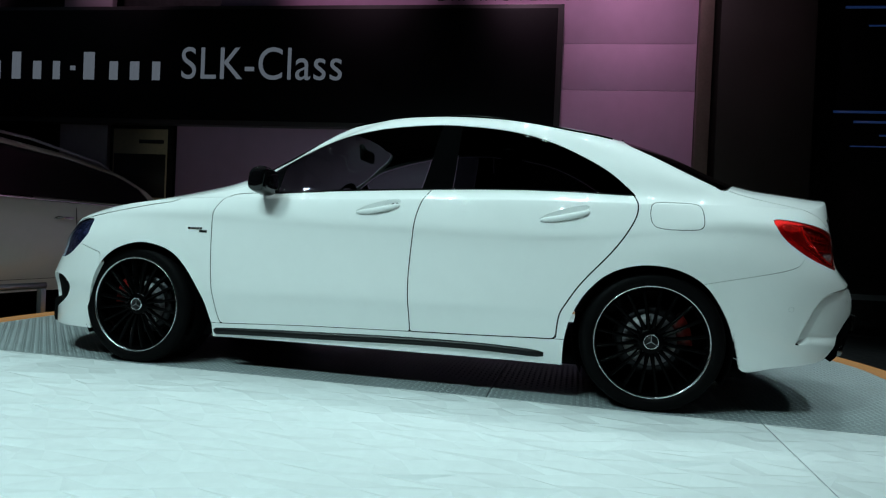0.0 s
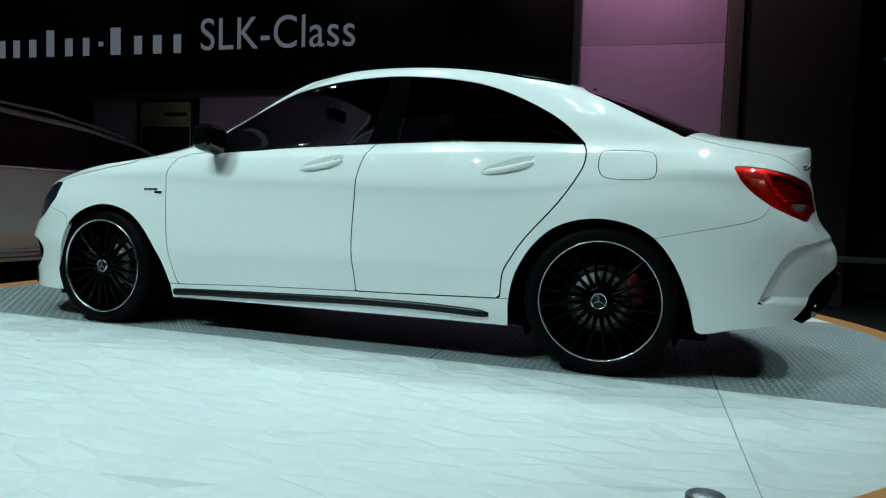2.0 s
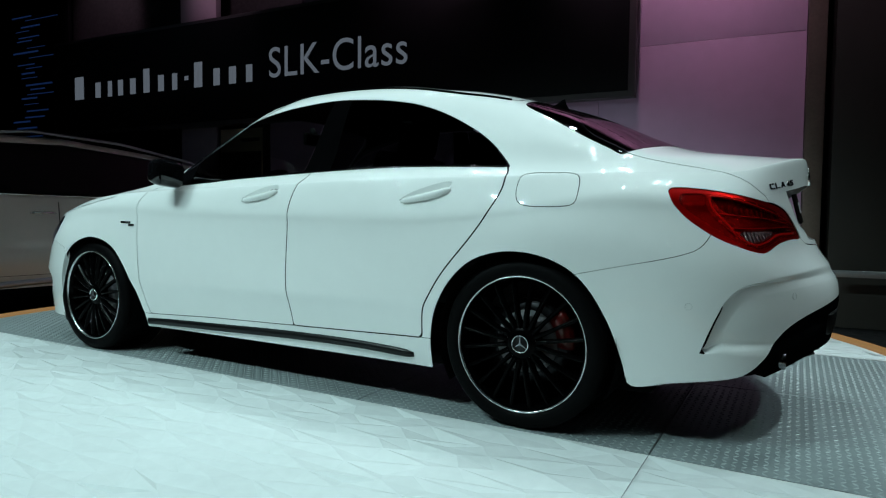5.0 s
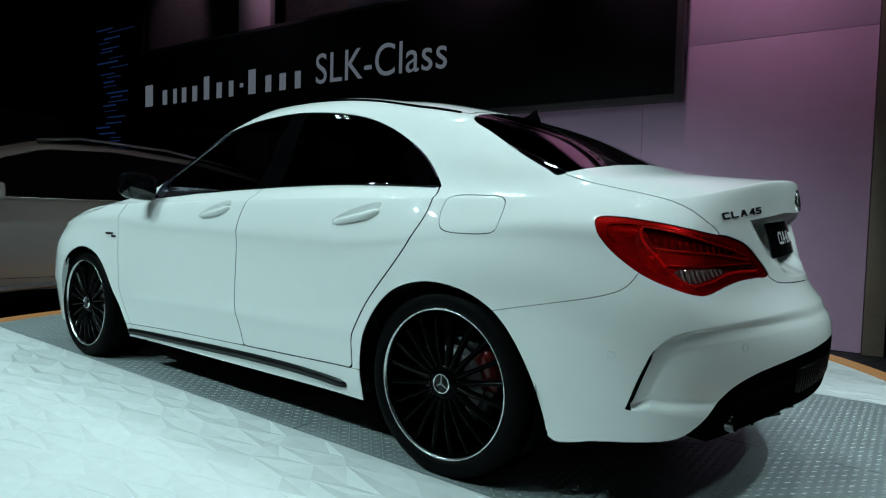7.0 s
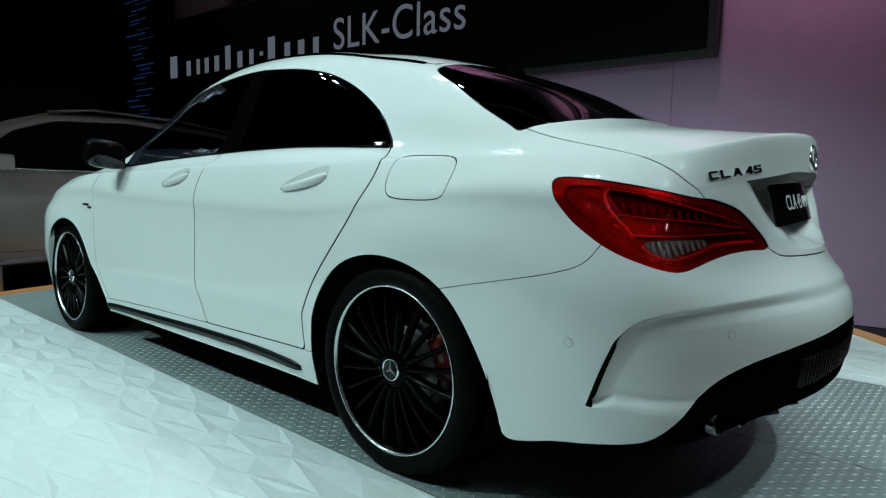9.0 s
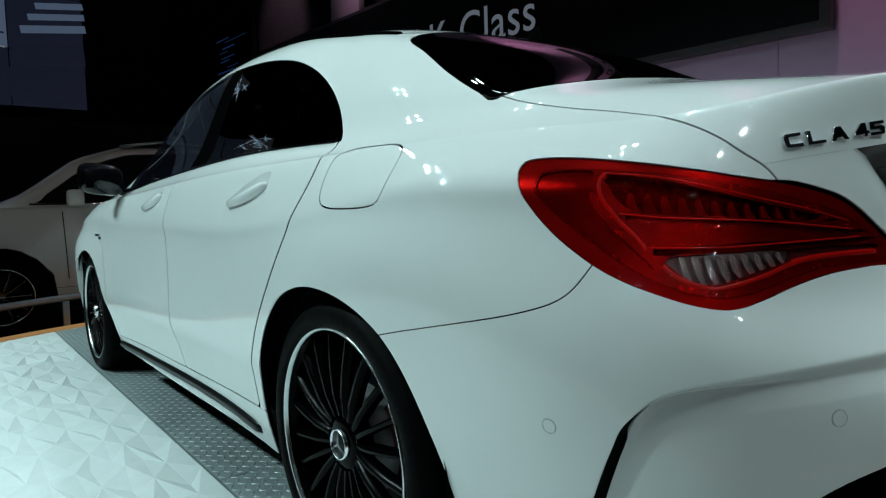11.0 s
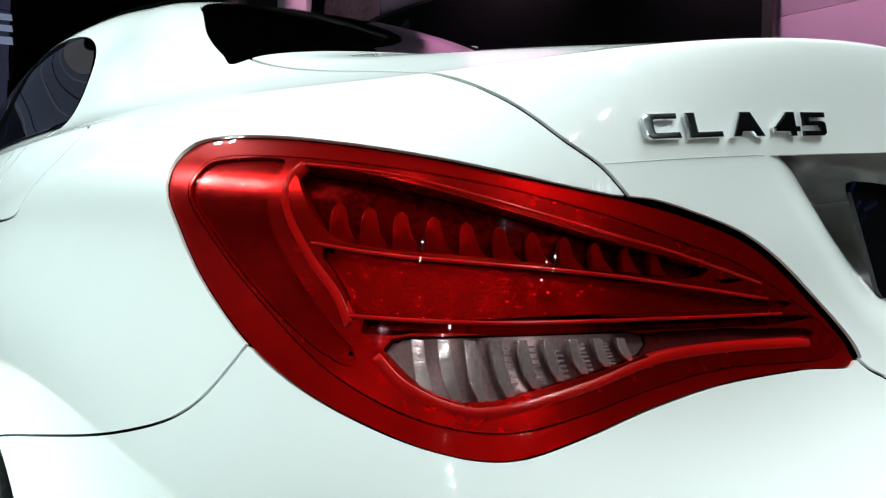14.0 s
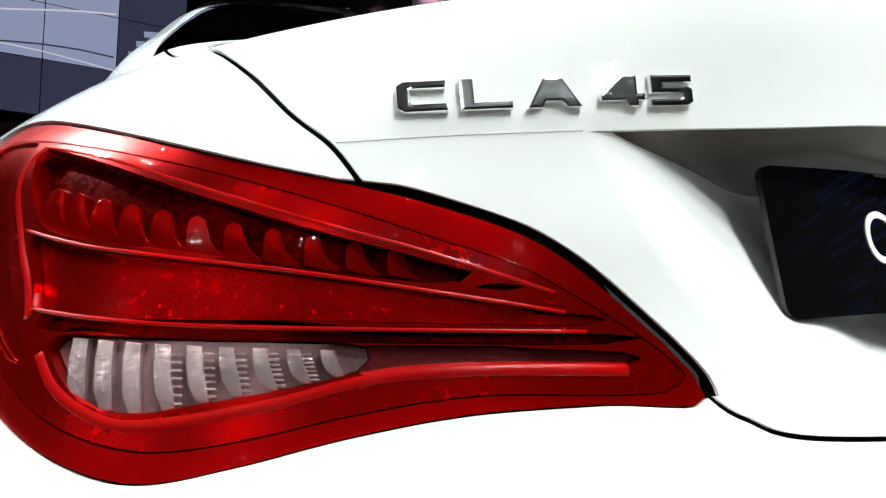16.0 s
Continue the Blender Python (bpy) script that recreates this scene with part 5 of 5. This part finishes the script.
for u0, u1, nm in ((-11.5, -9.85, "blue_screen"), (2.75, 6.5, "blue_screen")):
    bs = thing(nm, label="dark video wall with blue light streaks", category="screen")
    wall_part("display", u0, u1, 1.9, 4.6, SCREEN, .06, .35, bs)
    rnd = random.Random(8)
    for i in range(26):
        z, a = 2.0 + i * .095 + rnd.uniform(-.03, .03), rnd.uniform(.0, .4)
        wall_part("streak", u0 + (u1 - u0) * a, u0 + (u1 - u0) * (a + rnd.uniform(.2, .55)), z, z + rnd.uniform(.010, .030), AMBER if i == 14 and u0 > 0 else BLUE, .004, .344, bs, 0)
tagged(wall_part("low_rail", 1.5, 9, .30, .36, STEEL, .05, -.30), "low steel rail in front of the backdrop", "rail", kind="structure")

rail = thing("stage_rail", label="low grey steel guard rail at the edge of the stage", category="rail")
part("rail", tube([(-2.19, .80, .205), (-2.25, .40, .205), (-2.25, 0, .20), (-2.18, -.60, .185), (-2.06, -.95, .178), (-1.93, -1.25, .17), (-1.72, -1.62, .165)], .022, 10, 1.3), STEEL, rail)
for x, y in ((-2.19, .76), (-2.19, -.66), (-1.74, -1.58)):
    part("post", block((.05, .05, .40), (x, y, -.02), .006), STEEL, rail)
    part("foot", block((.12, .12, .012), (x, y, -.199), .003), STEEL, rail)

# closing walls and ceiling of the hall
for nm, size, at in (("wall_left", (.2, 30, 8), (-14, -8, 3.6)), ("wall_right", (.2, 30, 8), (14, -8, 3.6)), ("wall_front", (28, .2, 8), (0, -14, 3.6))):
    tagged(part(nm, block(size, at, 0), DARK, smooth=False), "dark hall wall", "wall", kind="structure")
tagged(part("ceiling", block((40, 40, .2), (0, -4, 7.6), 0), DARK, smooth=False), "black hall ceiling", "ceiling", kind="structure")

# ---- rail post in front of the stage ----
post = thing("barrier_post", POST, 20, "short steel barrier post with a handrail", "barrier post")
v, f = lathe([(0, .02), (.027, .02), (.030, .017), (.030, -.465), (0, -.465)], 32, "z")
part("post", ([(x, y * .8, z) for x, y, z in v], f), STEEL, post)
part("handrail", tube([(.02, 0, -.03), (.20, -.06, -.055), (.9, -.30, -.11)], .011, 10, .6), STEEL, post)

# ---- second car: tall white estate behind the stage ----
suv = thing("parked_suv", (-3.50, 2.95, -.205), SUV_TURN, "pearl white tall estate car parked behind the stage", "car")


def suv_body():
    """Local x runs from the tail (0) to the nose (-4.9), y towards the stage is negative."""
    side_z = dict(bottom=.30, low=.55, belt=1.14)
    rows = []
    xs = np.linspace(.0, -5.0, 46)

    def half(x, z):
        t = -x / 5.0
        w = .97 - .10 * max(0, (t - .86) / .14) ** 2 - .06 * max(0, (.06 - t) / .06) ** 2
        return w - (.04 if z < .4 else 0) - .02 * abs(z - .75)
    roofz = lambda x: float(np.interp(-x, (0, .15, .5, 1.2, 2.2, 2.9, 3.3, 3.75, 4.1, 5.0), (1.12, 1.40, 1.56, 1.70, 1.79, 1.77, 1.64, 1.30, 1.14, .95)))
    for x in xs:
        top = roofz(x)
        belt = min(1.14 + .03 * (1 + x / 5), top - .02)
        wt = .97 - .30 * min(1, max(0, (top - 1.12) / .7))
        prof = [(half(x, .30) - .02, .30), (half(x, .55), .55), (half(x, .80), .80), (half(x, 1.0), 1.0), (half(x, 1.1) - .02, belt), (half(x, 1.1) - .05, belt + .01)]
        for s in (.25, .5, .75, .92):
            prof.append((half(x, 1.1) - .05 - (half(x, 1.1) - .05 - wt) * s, belt + .01 + (top - .05 - belt) * s))
        prof += [(wt - .06, top - .015), (wt - .25, top), (0, top + .012)]
        rows.append([(x, -w, z) for w, z in prof])
    return np.array(rows)


g = suv_body()
nu, nv2 = g.shape[:2]
ii = np.arange(nu * nv2).reshape(nu, nv2)
sf = np.vstack([np.c_[ii[:-1, :-1].ravel(), ii[1:, :-1].ravel(), ii[1:, 1:].ravel()], np.c_[ii[:-1, :-1].ravel(), ii[1:, 1:].ravel(), ii[:-1, 1:].ravel()]])
sn = np.cross(np.gradient(g, axis=0), np.gradient(g, axis=1)).reshape(-1, 3)
sn /= np.linalg.norm(sn, axis=1, keepdims=True) + 1e-12
if sn[nu // 2 * nv2 + 2, 1] > 0:
    sn = -sn
if (np.cross(g.reshape(-1, 3)[sf[:, 1]] - g.reshape(-1, 3)[sf[:, 0]], g.reshape(-1, 3)[sf[:, 2]] - g.reshape(-1, 3)[sf[:, 0]]) * sn[sf[:, 0]]).sum() < 0:
    sf = sf[:, ::-1]
shell = (g.reshape(-1, 3), sn, sf)
for cx in (-.95, -3.95):
    shell = clip(shell, np.maximum(np.hypot(shell[0][:, 0] - cx, shell[0][:, 2] - .37) - .44, shell[0][:, 1] + .5))
glass_s, shell = carve(shell, region([(-.16, 1.20), (-.34, 1.40), (-.62, 1.51), (-1.2, 1.62), (-2.2, 1.70), (-2.85, 1.67), (-3.2, 1.56), (-3.66, 1.20)], xz, lambda v: -.5 - v[:, 1]), .01)
clad, shell = carve(shell, lambda v: .42 - v[:, 2], .004)
for flip in (lambda s: s, far):
    b_ = flip(shell)
    part("body_side", (b_[0], b_[2]), SUVPAINT, suv, normals=b_[1])
    b_ = flip(glass_s)
    part("side_glass", (b_[0], b_[2]), SATIN, suv, "black side windows", b_[1])
    b_ = flip(clad)
    part("side_step", (b_[0], b_[2]), SUVPAINT, suv, "", b_[1])
for k in (-1, 1):
    part("roof_rail", tube([(-.55, .66 * k, 1.56), (-.75, .66 * k, 1.65), (-1.6, .66 * k, 1.78), (-2.5, .66 * k, 1.82), (-2.9, .66 * k, 1.76)], .016, 8), STEEL, suv, "silver roof rail")
    part("waist_trim", tube([(-.10, .935 * k, 1.165), (-1.2, .935 * k, 1.175), (-2.5, .937 * k, 1.185), (-3.7, .93 * k, 1.19)], .011, 8), CHROME, suv, "chrome waist line")
    for x in (-1.55, -2.65):
        part("door_handle", tube([(x, .955 * k, 1.01), (x + .03, .985 * k, 1.015), (x + .19, .985 * k, 1.015), (x + .22, .955 * k, 1.01)], .013, 8), CHROME, suv)
    for x in (-1.30, -2.40, -3.45):
        part("door_gap", tube([(x, .962 * k, 1.12), (x + .01, .975 * k, .8), (x + .02, .968 * k, .5)], .004, 6), LINER, suv)
    part("door_mirror", soft_block((.14, .22, .15), (-3.35, 1.07 * k, 1.24), .04), SUVPAINT, suv)
    for cx in (-.95, -3.95):
        w = new("wheel")
        w.parent = suv
        w.matrix_local = pose(cx, 0, .37) @ Matrix.Diagonal((1, -k, 1, 1))
        part("tyre", lathe([(.25, -.93), (.30, -.945), (.36, -.935), (.37, -.90), (.37, -.70), (.25, -.69)], 64), RUBBER, w)
        part("rim", lathe([(.25, -.935), (.24, -.92), (.22, -.86), (.0, -.86)], 48), BLACK, w)
        part("rim_edge", lathe([(.252, -.93), (.252, -.94), (.243, -.94), (.243, -.93)], 64), LIP, w)
        for i in range(10):
            bm = block((.20, .03, .022), (.13, -.90, 0), .005)
            bmesh.ops.transform(bm, matrix=Euler((0, 2 * math.pi * i / 10, 0)).to_matrix().to_4x4(), verts=bm.verts)
            part("spoke", bm, BLACK, w)
part("floor_pan", block((4.6, 1.5, .12), (-2.45, 0, .36), .03), LINER, suv)
part("tail_panel", block((.05, 1.7, .85), (-.02, 0, .75), .02), SUVPAINT, suv)

# ---- tiled video wall at the far end, showing pale blue shapes ----
vw = thing("video_wall", label="tiled video wall showing pale blue and dark shapes", category="screen")
part("housing", block((.2, 3.3, 3.7), (-8.15, -.97, 4.45), .01), DARK, vw)
SHOW = [glow("show_dark", (.03, .04, .08), .28), glow("show_blue", (.22, .32, .50), .31), glow("show_pale", (.48, .56, .64), .33), glow("show_red", (.16, .02, .05), .35)]
rnd = random.Random(3)
for i in range(-1, 2):
    for j in range(4):
        k = ((0, 0, 0, 1), (0, 1, 1, 2), (0, 1, 1, 2))[i + 1][j]
        part("tile", block((.02, 1.03, .88), (-8.03, -.95 - i * 1.045, 3.10 + j * .895), .004), SHOW[k], vw)
for y, z, w, h, lean in ((.30, 4.30, .34, .05, 8), (.25, 4.12, .40, .05, 8), (.20, 3.92, .46, .06, 8), (.12, 3.50, .50, .16, 4), (-.02, 3.05, .46, .22, 3)):
    part("picture_shape", block((.012, w * 2, h * 2), (-8.014, y, z), .005, Matrix.Rotation(radians(lean), 4, "X")), SHOW[1 if h < .1 else 0], vw)
for i, (z, w) in enumerate(((3.55, .03), (3.62, .05), (4.3, .04), (4.9, .06), (5.4, .05))):
    part("picture_line", tube([(-8.012, -.47 - s * .5, z + .35 * math.sin(s * .5 + i) * (.4 + .1 * i)) for s in range(5)], w, 6, .25), SHOW[0 if i % 2 else 2], vw)
# unseen glowing slivers, added high up for the side glass to reflect
SHARD = glow("reflection_glow", (.50, .76, 1), 6)
rnd = random.Random(12)
for i in range(16):
    y, z, a, w = -2.15 + rnd.uniform(-.38, .38), 5.65 + rnd.uniform(-.42, .42), rnd.uniform(0, math.pi), rnd.uniform(.12, .34)
    outline = [(-w, -.008), (w * .2, -.026), (w, .0), (w * .1, .022)]
    m = Matrix.Translation((-8.016, y, z)) @ Matrix.Rotation(a, 4, "X") @ Matrix(((0, 0, 1, 0), (1, 0, 0, 0), (0, 1, 0, 0), (0, 0, 0, 1)))
    part("reflection_shard", prism(outline, .006, m), SHARD, vw, smooth=False)
tagged(part("wall_end", block((.2, 9, 2.7), (-8.3, -2.2, 1.15), 0), material("end_wall_rose", (.13, .09, .09), .6, scale=1, amount=.06), smooth=False), "dim rose end wall below the video wall", "wall", kind="structure")
